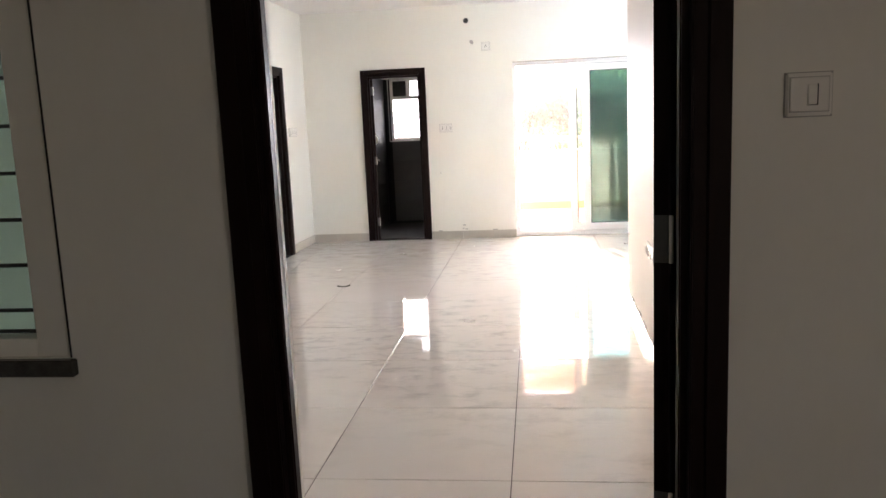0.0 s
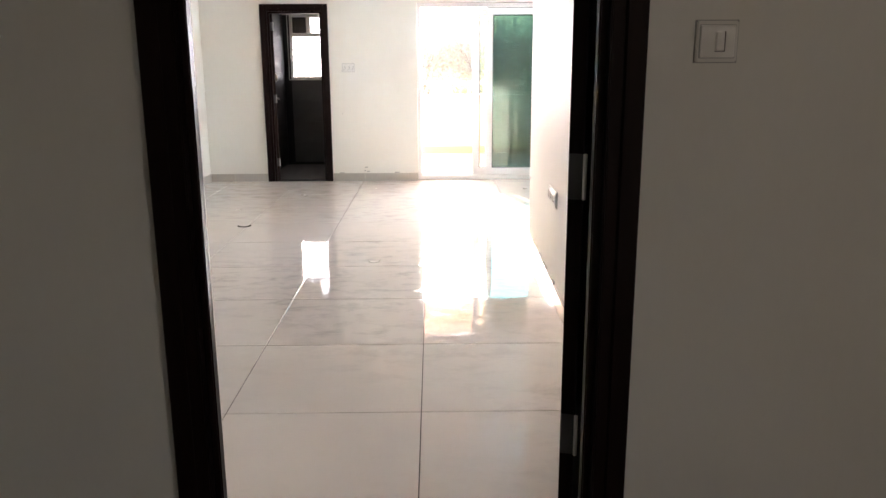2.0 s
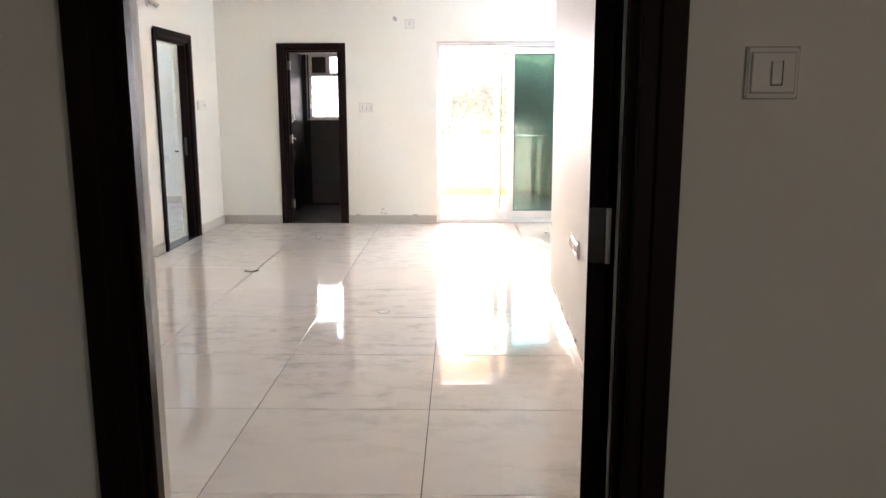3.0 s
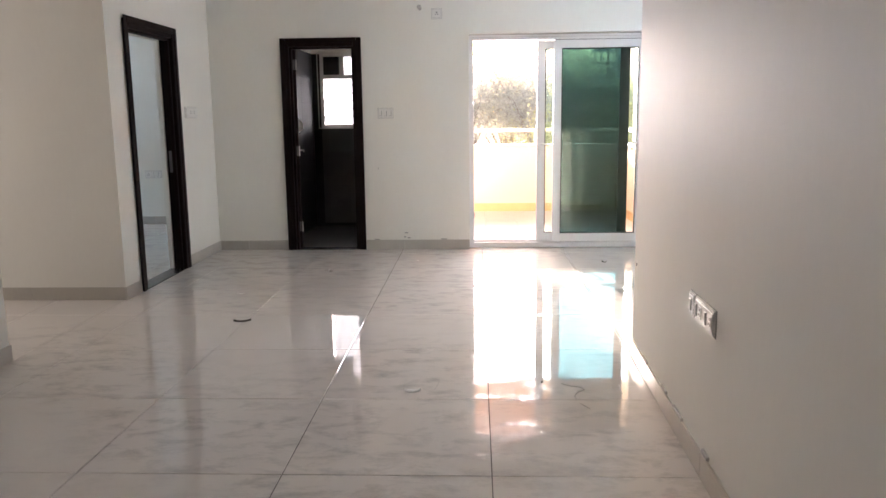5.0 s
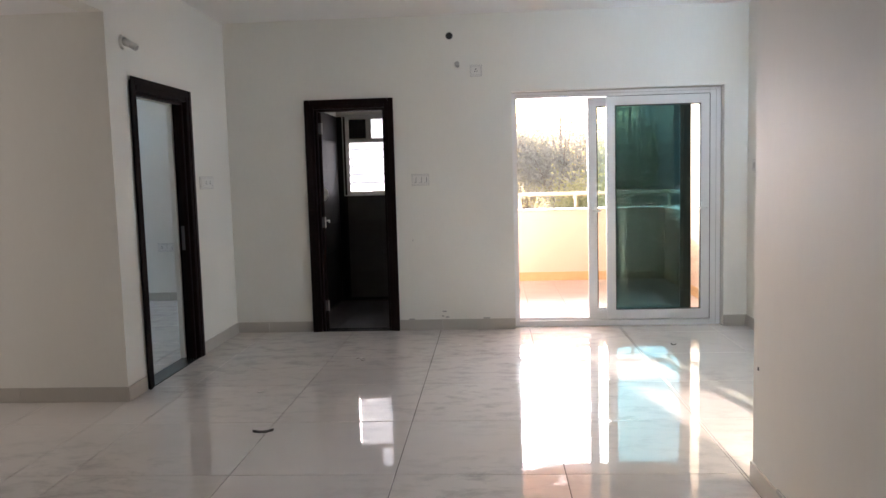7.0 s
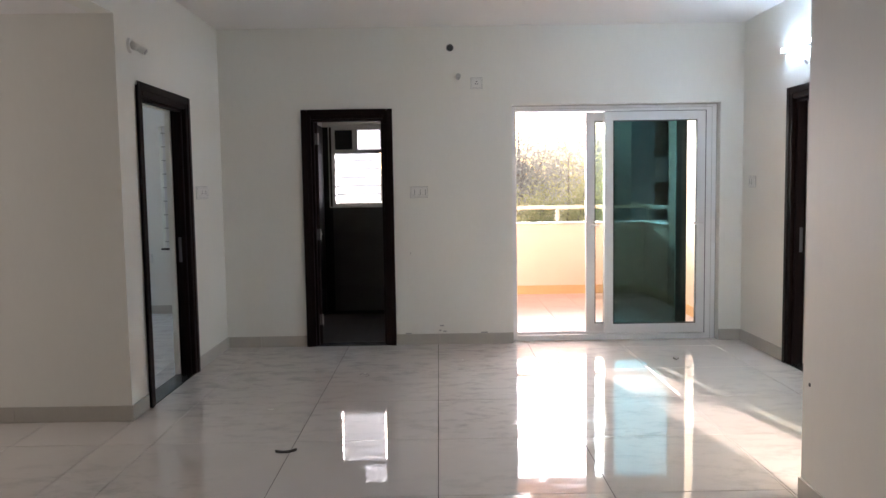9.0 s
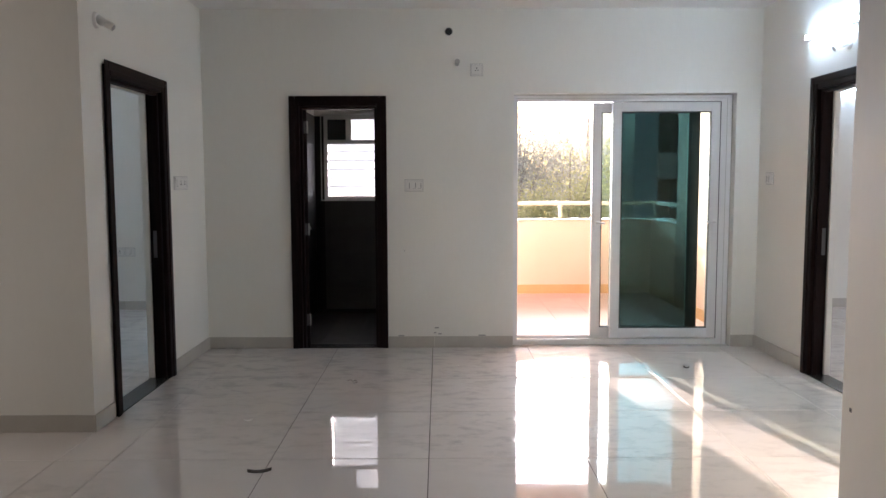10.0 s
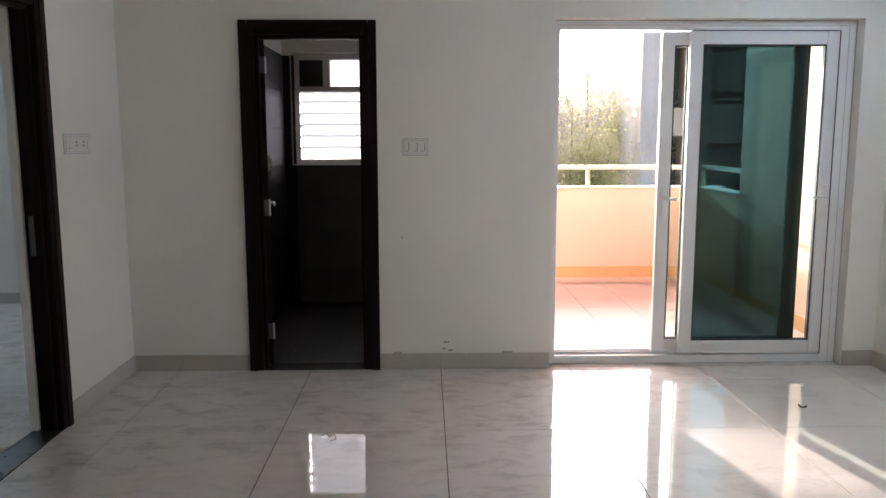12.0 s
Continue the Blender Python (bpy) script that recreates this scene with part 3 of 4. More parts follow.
for i in range(20):
    a0, a1 = i * math.tau / 20, (i + 1) * math.tau / 20
    rod(bm, (0.031 * math.cos(a0), -0.001, 0.031 * math.sin(a0)), (0.031 * math.cos(a1), -0.001, 0.031 * math.sin(a1)), 0.003, 6)
part("conduit_rim", bm, M_GREYP, hole)
pipe = thing("pipe_stub", None, None, "short capped grey water pipe stub sticking out", "pipe", m=pose(2.093, YF, 2.355))
part("pipe", rods([((0, 0.0, 0), (0.0, -0.11, 0.0), 0.017)], 16), M_GREYP, pipe, smooth=False)
part("cap", rods([((0.0, -0.11, 0), (0.0, -0.135, 0.0), 0.021)], 16), M_GREYP, pipe)
thing("wall_nick", boxes([(1.648, 1.654, YF - 0.0015, YF - 0.0004, 0.814, 0.830)]), M_GREYP, "small dark nick in the plaster", "mark")


def lamp_holder(x, y, z, side):
    """An angled bulb holder on a round rose; side is +1 when it points to +x."""
    e = thing("lamp_holder", None, None, "white plastic angled bulb holder without a bulb", "lamp holder", "bulb holders", m=pose(x, y, z))
    part("rose", rods([((0, 0, 0), (0.016 * side, 0, 0), 0.047, 0.040)], 24), M_PLASTIC, e)
    part("neck", rods([((0.014 * side, 0, 0.005), (0.065 * side, 0, -0.020), 0.028, 0.021)], 20), M_PLASTIC, e, smooth=True)
    s = part("socket_barrel", rods([((0.060 * side, 0, -0.018), (0.100 * side, 0, -0.042), 0.0215, 0.0225)], 20), M_PLASTIC, e)
    part("socket_mouth", rods([((0.0995 * side, 0, -0.0417), (0.1012 * side, 0, -0.0427), 0.018)], 16), M_GREYP, s)
    return e


lamp_holder(XL, -1.93, 2.315, 1)
lamp_holder(XR, -1.33, 2.285, -1)


def tube_light(m, length=1.17, group="tube lights"):
    """Batten with its tube; local x along the tube, y out of the wall."""
    e = thing("tube_light", None, None, "lit cool white tube light in a slim white batten", "tube light", group, m=m)
    part("batten", boxes([(-length / 2, length / 2, 0, 0.022, -0.015, 0.015)], 0.003), M_PLASTIC, e)
    for s in (-1, 1):
        part("end_cap", boxes([(s * length / 2 - 0.012, s * length / 2 + 0.012, 0.0, 0.048, -0.019, 0.019)], 0.003), M_PLASTIC, e)
    part("tube", rods([((-length / 2 + 0.013, 0.034, 0), (length / 2 - 0.013, 0.034, 0), 0.0135)], 16), M_TUBE, e, "glowing tube", smooth=True)
    return e


tube_light(pose(XR, -1.375, 2.41, 0, 0, 90))
tube_light(pose(6.72, YB, 2.37, 0, 0, 180))
tube_light(pose(-2.44, YB, 2.27, 0, 0, 180))

# ---- bedroom and washroom door linings ----
dl = framed_opening("door_frame_left_bedroom", pose(XL, LD0 - 0.0, 0, 0, 0, 90), LD1 - LD0, LDH, 0.10, "dark-stained wooden door frame, door opened inwards", 0.065, 0.022, M_GRANITE)
st = part("strike_plate", boxes([(LD1 - LD0 - 0.0905, LD1 - LD0 - 0.0875, 0.045, 0.07, 0.87, 1.06)], 0.001), M_HINGE, dl, "steel strike plate")
dr = framed_opening("door_frame_right_bedroom", pose(XR, RD1, 0, 0, 0, -90), RD1 - RD0, RDH, 0.10, "dark-stained wooden door frame, door opened inwards", 0.065, 0.022, M_GRANITE)
st2 = part("strike_plate", boxes([(0.0875, 0.0905, 0.045, 0.07, 0.87, 1.06)], 0.001), M_HINGE, dr, "steel strike plate")
db = framed_opening("door_frame_washroom", pose(BD0 - 0.0, YF, 0), BD1 - BD0, BDH, 0.10, "dark-stained wooden washroom door frame", 0.06, 0.022, M_GRANITE)

# pale plaster left round the backs of the bedroom frames
for name, x0, x1, d0, d1, top in (("plaster_reveal_left", XL - T, XL - 0.1005, LD0, LD1, LDH), ("plaster_reveal_right", XR + 0.1005, XR + T, RD0, RD1, RDH)):
    thing(name, boxes([(x0, x1, d0, d0 + 0.084, 0.001, top), (x0, x1, d1 - 0.084, d1, 0.001, top), (x0, x1, d0 + 0.084, d1 - 0.084, top - 0.084, top)], 0.002), M_PAINT, "pale plaster reveal behind the dark door frame", "trim", kind="structure")

# washroom leaf opened inwards
bl = thing("washroom_door", None, None, "dark-stained wooden washroom door opened inwards", "door", kind="structure", m=pose(0.842, YF + 0.075, 0, 0, 0, 102.5))
part("leaf", boxes([(0.0, 0.62, 0.0, 0.035, 0.012, 2.00)], 0.003), M_WOOD, bl)
for z in (0.18, 0.95, 1.80):
    hp = part("hinge", boxes([(-0.0035, -0.0005, 0.002, 0.033, z, z + 0.10)], 0.001), M_HINGE, bl, "steel butt hinge")
    part("hinge_pin", rods([((-0.005, -0.004, z), (-0.005, -0.004, z + 0.10), 0.006)]), M_STEEL, hp)
kn = part("lock_rose", rods([((0.57, -0.006, 0.985), (0.57, 0.0, 0.985), 0.024)], 20), M_STEEL, bl)
part("lever", rods([((0.57, -0.005, 0.985), (0.57, -0.045, 0.985), 0.009), ((0.575, -0.044, 0.985), (0.46, -0.044, 0.975), 0.008)]), M_STEEL, kn, smooth=True)

# washroom finishes
thing("washroom_tile_bed", boxes([(0.60, 0.603, YF + T, YB, -0.1, 2.1), (0.603, BW0 - 0.013, YB - 0.003, YB, -0.1, 2.1), (BW0 - 0.013, 2.2, YB - 0.003, YB, -0.1, BWZ0 - 0.013)]), M_BLACK, "dark grout behind the washroom tiles", "wall", kind="structure")
bt = thing("washroom_wall_tiling", None, None, "charcoal and grey wall tiles in the washroom", "wall tiles", kind="structure")
me_d = mesh_of("charcoal_tile", boxes([(0.001, 0.599, 0, 0.008, 0.001, 0.299)], 0.001), M_BTILE)
me_g = mesh_of("grey_tile", boxes([(0.001, 0.599, 0, 0.008, 0.001, 0.299)], 0.001), M_GTILE)
me_h = mesh_of("charcoal_cut_tile", boxes([(0.001, 0.098, 0, 0.008, 0.001, 0.299)], 0.001), M_BTILE)
for k in range(4):
    for i in range(3):
        if not (i < 1 and k > 3):
            piece("tile", me_g, bt, 0.70 + 0.6 * i, YB - 0.008, 0.3 * k) if i < 2 else None
for k in range(7):
    piece("tile", me_h, bt, 0.60, YB - 0.0085, 0.3 * k)
    for i in range(3):
        piece("tile", me_d, bt, 0.60, YF + T + 0.60 * (i + 1) if i < 3 else 0, 0.3 * k, -90)
fc = thing("washroom_false_ceiling", boxes([(0.60, 2.2, YF + T, YB, 2.255, 2.27), (0.60, 2.2, 1.09, 1.12, 2.247, 2.2551), (1.19, 1.22, YF + T, YB, 2.246, 2.2551)]), M_CEIL, "white grid false ceiling in the washroom", "ceiling", kind="structure")
bf = thing("washroom_floor", boxes([(0.46, 2.2, YF, YB, -0.12, -0.032)]), M_GROUT, "dark grey tiled washroom floor", "floor", kind="structure")
me_bf = mesh_of("bath_floor_tile", boxes([(0.001, 0.299, 0.001, 0.299, -0.03, -0.020)], 0.001), M_BFLOOR)
for i in range(5):
    for j in range(7):
        piece("tile", me_bf, bf, 0.60 + 0.3 * i, YF + T - 0.08 + 0.3 * j if j < 6 else YB - 0.3 + 0.001, 0.0) if j < 6 else None
# oval white fitting by the leaf
ov = thing("paper_holder", None, None, "white oval plastic holder on the washroom wall", "paper holder", m=pose(0.608, 0.93, 1.24))
bm = bmesh.new()
bmesh.ops.create_uvsphere(bm, u_segments=20, v_segments=12, radius=1.0, matrix=Matrix.Diagonal((0.105, 0.05, 0.085, 1)))
for v in bm.verts:
    v.co.x = max(v.co.x, 0.0)
part("shell", bm, M_PLASTIC, ov, smooth=True)
part("slot", boxes([(0.09, 0.1055, -0.02, 0.02, -0.03, -0.02)]), M_GREYP, ov)

bw = thing("window_washroom", None, None, "grey aluminium washroom window with glass louvres and fanlight", "window", kind="structure")
part("window_frame", boxes([(BW0, BW0 + 0.055, YB + 0.05, YB + 0.11, BWZ0, BWZ1), (BW1 - 0.05, BW1, YB + 0.05, YB + 0.11, BWZ0, BWZ1),
                            (BW0 + 0.055, BW1 - 0.05, YB + 0.05, YB + 0.11, BWZ0, BWZ0 + 0.04), (BW0 + 0.055, BW1 - 0.05, YB + 0.05, YB + 0.11, BWZ1 - 0.055, BWZ1),
                            (BW0 + 0.055, BW1 - 0.05, YB + 0.05, YB + 0.11, 1.805, 1.85), (0.93, 0.99, YB + 0.05, YB + 0.11, 1.85, BWZ1 - 0.055)], 0.003), M_PLASTIC, bw)
part("sill_trim", boxes([(BW0 - 0.012, BW1 + 0.012, YB - 0.012, YB + 0.05, BWZ0 - 0.012, BWZ0 - 0.0005), (BW0 - 0.012, BW0 - 0.0005, YB - 0.012, YB - 0.001, BWZ0, BWZ1)], 0.002), M_PLASTIC, bw, "white edge trim")
part("exhaust_panel", boxes([(BW0 + 0.055, 0.93, YB + 0.07, YB + 0.078, 1.85, BWZ1 - 0.055)]), M_BLACK, bw, "dark blanked fan opening")
part("fanlight", boxes([(0.99, BW1 - 0.05, YB + 0.078, YB + 0.082, 1.85, BWZ1 - 0.055)]), M_FROST, bw, "bright frosted fanlight pane")
part("latch", boxes([(1.085, 1.093, YB + 0.068, YB + 0.077, 1.95, 1.99)], 0.001), M_GREYP, bw)
for k in range(6):
    z = BWZ0 + 0.043 + 0.0955 * k
    l = part("louvre", boxes([(BW0 + 0.068, BW1 - 0.062, -0.0025, 0.0025, 0, 0.108)], 0.001), M_FROST, bw)
    l.matrix_basis = pose(0, YB + 0.088, z, 14, 0, 0)
    part("louvre_clip", boxes([(BW0 + 0.056, BW0 + 0.067, YB + 0.058, YB + 0.085, z + 0.07, z + 0.10)], 0.001), M_PLASTIC, bw)

# bedroom window with grille
lw = thing("window_bedroom", None, None, "white bedroom window with square steel grille", "window", kind="structure")
a0, a1, c0, c1 = -1.256, -0.15, 0.758, 2.14
part("window_frame", boxes([(a0, a0 + 0.05, YB + 0.11, YB + 0.17, c0, c1), (a1 - 0.05, a1, YB + 0.11, YB + 0.17, c0, c1), (a0 + 0.05, a1 - 0.05, YB + 0.11, YB + 0.17, c0, c0 + 0.05),
                            (a0 + 0.05, a1 - 0.05, YB + 0.11, YB + 0.17, c1 - 0.05, c1), (-0.73, -0.67, YB + 0.11, YB + 0.17, c0 + 0.05, c1 - 0.05)], 0.003), M_UPVC, lw)
for x0, x1 in ((a0 + 0.05, -0.73), (-0.67, a1 - 0.05)):
    part("pane", boxes([(x0, x1, YB + 0.138, YB + 0.142, c0 + 0.05, c1 - 0.05)]), M_FROSTB, lw)
for k in range(9):
    z = c0 + 0.07 + 0.155 * k
    part("grille_bar", rods([((a0, YB + 0.07, z), (a1, YB + 0.07, z), 0.005)], 8), M_GREYP, lw)
part("window_sill", boxes([(a0 - 0.02, a1 + 0.02, YB - 0.015, YB + 0.10, c0 - 0.022, c0 - 0.001)], 0.003), M_GRANITE, lw)

# ---- sliding door to the balcony ----
sd = thing("sliding_door", None, None, "white sliding balcony door, one bay open, green tinted glass", "sliding door", kind="structure")
FY0, FY1 = YF + 0.085, YF + 0.185
part("outer_frame", boxes([(SD0 + 0.001, SD0 + 0.045, FY0, FY1, 0.0, SDH - 0.001), (SD1 - 0.10, SD1 - 0.001, FY0, FY1, 0.0, SDH - 0.001),
                           (SD0 + 0.045, SD1 - 0.10, FY0, FY1, SDH - 0.058, SDH - 0.001), (SD0 + 0.045, SD1 - 0.10, FY0, FY1, 0.0, 0.05),
                           (SD0 + 0.045, SD1 - 0.10, FY0 + 0.044, FY0 + 0.05, 0.05, 0.066), (SD0 + 0.045, SD1 - 0.10, FY0 + 0.094, FY0 + 0.099, 0.05, 0.066)], 0.003), M_UPVC, sd)

part("frame_seam", boxes([(SD1 - 0.101, SD1 - 0.096, FY0 - 0.0015, FY0 + 0.002, 0.052, SDH - 0.060), (3.40, SD1 - 0.101, FY0 - 0.0015, FY0 + 0.002, SDH - 0.0625, SDH - 0.0585)]), M_GASKET, sd, "dark gap beside the sash")
part("frame_groove", boxes([(SD1 - 0.047, SD1 - 0.044, FY0 - 0.0012, FY0 + 0.002, 0.0, SDH - 0.03), (SD0 + 0.03, SD1 - 0.047, FY0 - 0.0012, FY0 + 0.002, SDH - 0.032, SDH - 0.0295)]), M_GREYP, sd)
# grey strips draw the recess shadow where the frame meets the wall
part("reveal_shadow_line", boxes([(SD1 - 0.006, SD1 - 0.0015, FY0 - 0.004, FY0 - 0.0002, 0.0, SDH - 0.002), (SD0 + 0.002, SD1 - 0.006, FY0 - 0.004, FY0 - 0.0002, SDH - 0.006, SDH - 0.0015)]), M_GREYP, sd)


def sash(x0, x1, y0, y1, hx):
    z0, z1, w, b = 0.056, SDH - 0.062, 0.078, 0.085
    e = part("sash", boxes([(x0, x0 + w, y0, y1, z0, z1), (x1 - w, x1, y0, y1, z0, z1), (x0 + w, x1 - w, y0, y1, z0, z0 + b), (x0 + w, x1 - w, y0, y1, z1 - w, z1)], 0.004, 2), M_UPVC, sd)
    s = 0.009
    part("gasket", boxes([(x0 + w, x0 + w + s, y0 + 0.006, y1 - 0.006, z0 + b, z1 - w), (x1 - w - s, x1 - w, y0 + 0.006, y1 - 0.006, z0 + b, z1 - w),
                          (x0 + w + s, x1 - w - s, y0 + 0.006, y1 - 0.006, z0 + b, z0 + b + s), (x0 + w + s, x1 - w - s, y0 + 0.006, y1 - 0.006, z1 - w - s, z1 - w)]), M_GASKET, e, "black rubber gasket")
    part("pane", boxes([(x0 + w + s * 0.5, x1 - w - s * 0.5, (y0 + y1) / 2 - 0.003, (y0 + y1) / 2 + 0.003, z0 + b + s * 0.5, z1 - w - s * 0.5)]), M_GLASS, e, "green tinted pane")
    h = part("handle_plate", boxes([(hx - 0.014, hx + 0.014, y0 - 0.008, y0 - 0.0005, 0.93, 1.12)], 0.003), M_UPVC, e, "white lever handle")
    return h


h1 = sash(3.395, 4.302, FY0 + 0.003, FY0 + 0.043, 4.262)
h2 = sash(3.238, 4.145, FY0 + 0.053, FY0 + 0.093, 3.280)
part("lever", rods([((4.262, FY0 - 0.007, 1.045), (4.262, FY0 - 0.042, 1.045), 0.009), ((4.268, FY0 - 0.040, 1.045), (4.175, FY0 - 0.040, 1.052), 0.009)]), M_UPVC, h1, smooth=True)
part("lever", rods([((3.280, FY0 + 0.046, 1.045), (3.280, FY0 + 0.008, 1.045), 0.009), ((3.274, FY0 + 0.010, 1.045), (3.345, FY0 + 0.010, 1.040), 0.009)]), M_UPVC, h2, smooth=True)
part("interlock", boxes([(4.052, 4.147, FY0 + 0.046, FY0 + 0.0525, 0.06, SDH - 0.065)], 0.001), M_GASKET, sd, "black interlock and brush strip")
scr = part("insect_screen", boxes([(3.405, 3.445, FY0 + 0.105, FY0 + 0.118, 0.06, SDH - 0.065), (4.075, 4.147, FY0 + 0.105, FY0 + 0.118, 0.06, SDH - 0.065),
                                   (3.445, 4.075, FY0 + 0.105, FY0 + 0.118, 0.06, 0.13), (3.445, 4.075, FY0 + 0.105, FY0 + 0.118, SDH - 0.13, SDH - 0.065)], 0.002), M_GASKET, sd, "black-framed insect screen shutter")
part("mesh", boxes([(3.44, 4.08, FY0 + 0.110, FY0 + 0.112, 0.12, SDH - 0.12)]), M_SCREEN, scr, "dark see-through mesh")
part("door_ledge", boxes([(SD0 + 0.001, SD1 - 0.001, YF + 0.0005, FY1 + 0.02, -0.06, -0.0005)], 0.001), M_MARBLE, sd, "pale stone ledge under the frame")
for z in (0.30, 0.70, 1.15):
    part("keep", boxes([(SD0 + 0.0455, SD0 + 0.053, FY0 + 0.06, FY0 + 0.08, z, z + 0.05)], 0.002), M_GREYP, sd, "grey metal lock keep")

# ---- balcony rail and floor ----
rail = thing("balcony_rail", None, None, "cream painted steel handrail on the parapet", "handrail", kind="structure")
part("top_rail", boxes([(0.9, XR + 0.09, YP + 0.03, YP + 0.08, 1.092, 1.138)], 0.006, 2), M_RAIL, rail)
part("side_rail", boxes([(XR + 0.04, XR + 0.09, YB + 0.202, YP + 0.028, 1.092, 1.138)], 0.006, 2), M_RAIL, rail)
for x in (1.30, 2.02, 2.74, 3.465, 4.19, XR + 0.065):
    part("post", boxes([(x - 0.018, x + 0.018, YP + 0.037, YP + 0.073, 0.92, 1.092)], 0.003), M_RAIL, rail)
thing("balcony_skirting", boxes([(2.0, XR - 0.011, YP - 0.010, YP, -0.02, 0.095), (XR - 0.010, XR, YF + T + 0.07, YP, -0.02, 0.095)], 0.002), M_PEACH, "peach tiled skirting round the balcony", "skirting", kind="structure")
bal = thing("balcony_floor", boxes([(0.9, XR + 0.3, YF + T + 0.062, YP + 0.13, -0.25, -0.030)]), M_GROUT, "pinkish terracotta tiled balcony floor", "floor", kind="structure")
me_bal = mesh_of("balcony_tile", boxes([(0.0008, 0.3992, 0.0008, 0.3992, -0.03, -0.020)], 0.001), M_BALTILE)
for i in range(-1, 6):
    for j in range(8):
        piece("tile", me_bal, bal, 2.34 + 0.4 * i if i < 5 else XR - 0.401, YF + T + 0.065 + 0.4 * j if j < 7 else YP - 0.401, 0.0)

# ---- skirtings in tile lengths ----
BH, BT = 0.098, 0.010


def skirting(name, spans, label, material=M_BASE, z=0.0, h=BH):
    """spans: (axis, fixed face, towards, start, end, first joint)."""
    e = thing(name, None, None, label, "skirting", kind="structure")
    for axis, face, way, a, b, j in spans:
        cuts = [a] + [c for c in (j + 0.8 * k for k in range(-12, 13)) if a + 0.03 < c < b - 0.03] + [b]
        for s, t in zip(cuts, cuts[1:]):
            lo, hi = sorted((face, face + way * BT))
            bx = (s + 0.0008, t - 0.0008, lo, hi, z + 0.001, z + h) if axis == "x" else (lo, hi, s + 0.0008, t - 0.0008, z + 0.001, z + h)
            part("skirting_tile", boxes([bx], 0.0015), material, e)
    return e


skirting("baseboard_living", [("x", YF, -1, XL + 0.011, BD0 - 0.022, 0.300), ("x", YF, -1, BD1 + 0.022, SD0, 1.900), ("x", YF, -1, SD1, XR - 0.011, 1.9),
                              ("y", XL, 1, LD1 + 0.023, YF, -0.2), ("y", XL, 1, YC1 - 0.010, LD0 - 0.023, -1.0), ("x", YC1, -1, -2.99, XL, -0.72),
                              ("y", XL, 1, YE1, YC0 + 0.010, -4.2), ("x", YC0, 1, -2.99, XL, 0.28),
                              ("y", XR, -1, RD1 + 0.023, YF, -0.2), ("y", XR, -1, YN, RD0 - 0.023, -2.6),
                              ("x", YE1, 1, XL + 0.011, ED0, 1.0), ("x", YE1, 1, ED1, XN - 0.011, 3.4)], "grey-beige polished tile skirting")
skirting("baseboard_partition", [("y", XN, -1, YE1, YN + 0.010, -5.0)], "grey-beige tile skirting with cement smears").matrix_world = SKEW
skirting("baseboard_bedrooms", [("x", YB, -1, -4.0, 0.4, 0.1), ("x", YB, -1, XR + T, 9.0, 6.6), ("y", 9.0, -1, -3.5, YB - 0.011, 0.0), ("y", -4.0, 1, YC1 + T, YB - 0.011, 0.0)], "grey-beige tile skirting in the bedrooms")
skirting("baseboard_lobby", [("x", YE0, -1, -0.6, 2.02, 1.5), ("x", YE0, -1, 3.28, 5.4, 3.9)], "dark granite skirting of the lobby", M_LSKIRT, -0.05, 0.11)


# ---- small litter on the floor ----
def scrap(name, x, y, rz, w, d, material, label, curl=0.01):
    bm = bmesh.new()
    n = 7
    top = []
    for i in range(n + 1):
        u = i / n
        half = d * math.sin(math.pi * (0.08 + 0.84 * u)) * (0.8 + 0.4 * random.random())
        top.append([bm.verts.new(((u - 0.5) * w, s * half / 2, 0.003 + curl * (2 * u - 1) ** 2 * (1 + 0.5 * s))) for s in (-1, 0, 1)])
    for p, q in zip(top, top[1:]):
        for k in (0, 1):
            bm.faces.new((p[k], q[k], q[k + 1], p[k + 1]))
    r = bmesh.ops.extrude_face_region(bm, geom=list(bm.faces))
    for v in r["geom"]:
        if isinstance(v, bmesh.types.BMVert):
            v.co.z -= 0.0028
    bmesh.ops.recalc_face_normals(bm, faces=bm.faces)
    return thing(name, bm, material, label, "litter", m=pose(x, y, 0.0, 0, 0, rz))


scrap("dry_leaf", 1.065, -2.77, 12, 0.115, 0.040, M_DEBRIS, "curled dark dry leaf on the tiles", 0.009)
scrap("dry_leaf", 3.790, -0.72, -30, 0.042, 0.022, M_DEBRIS, "small curled dark dry leaf on the tiles")
scrap("plaster_chip", 2.312, -4.09, 5, 0.082, 0.040, M_CHIP, "white flake of plaster on the tiles", 0.008)
scrap("plaster_chip", 0.813, -1.962, 20, 0.050, 0.022, M_CHIP, "small white flake of plaster on the tiles", 0.006)
scrap("plaster_chip", 1.326, -1.048, 60, 0.022, 0.014, M_CHIP, "tiny grey crumb of plaster on the tiles", 0.004)
scrap("plaster_chip", 2.08, -0.62, 60, 0.020, 0.012, M_CHIP, "tiny grey crumb of plaster on the tiles", 0.004)
scrap("plaster_chip", 2.30, -7.37, 60, 0.014, 0.007, M_DEBRIS, "tiny dark crumb near the threshold", 0.004)
scrap("plaster_chip", 2.345, -7.405, 10, 0.012, 0.006, M_DEBRIS, "tiny dark crumb near the threshold", 0.004)


def strand(name, pts, r, material, label):
    bm = bmesh.new()
    for p, q in zip(pts, pts[1:]):
        rod(bm, (*p, r + 0.0003), (*q, r + 0.0003), r, 6)
    return thing(name, bm, material, label, "litter")


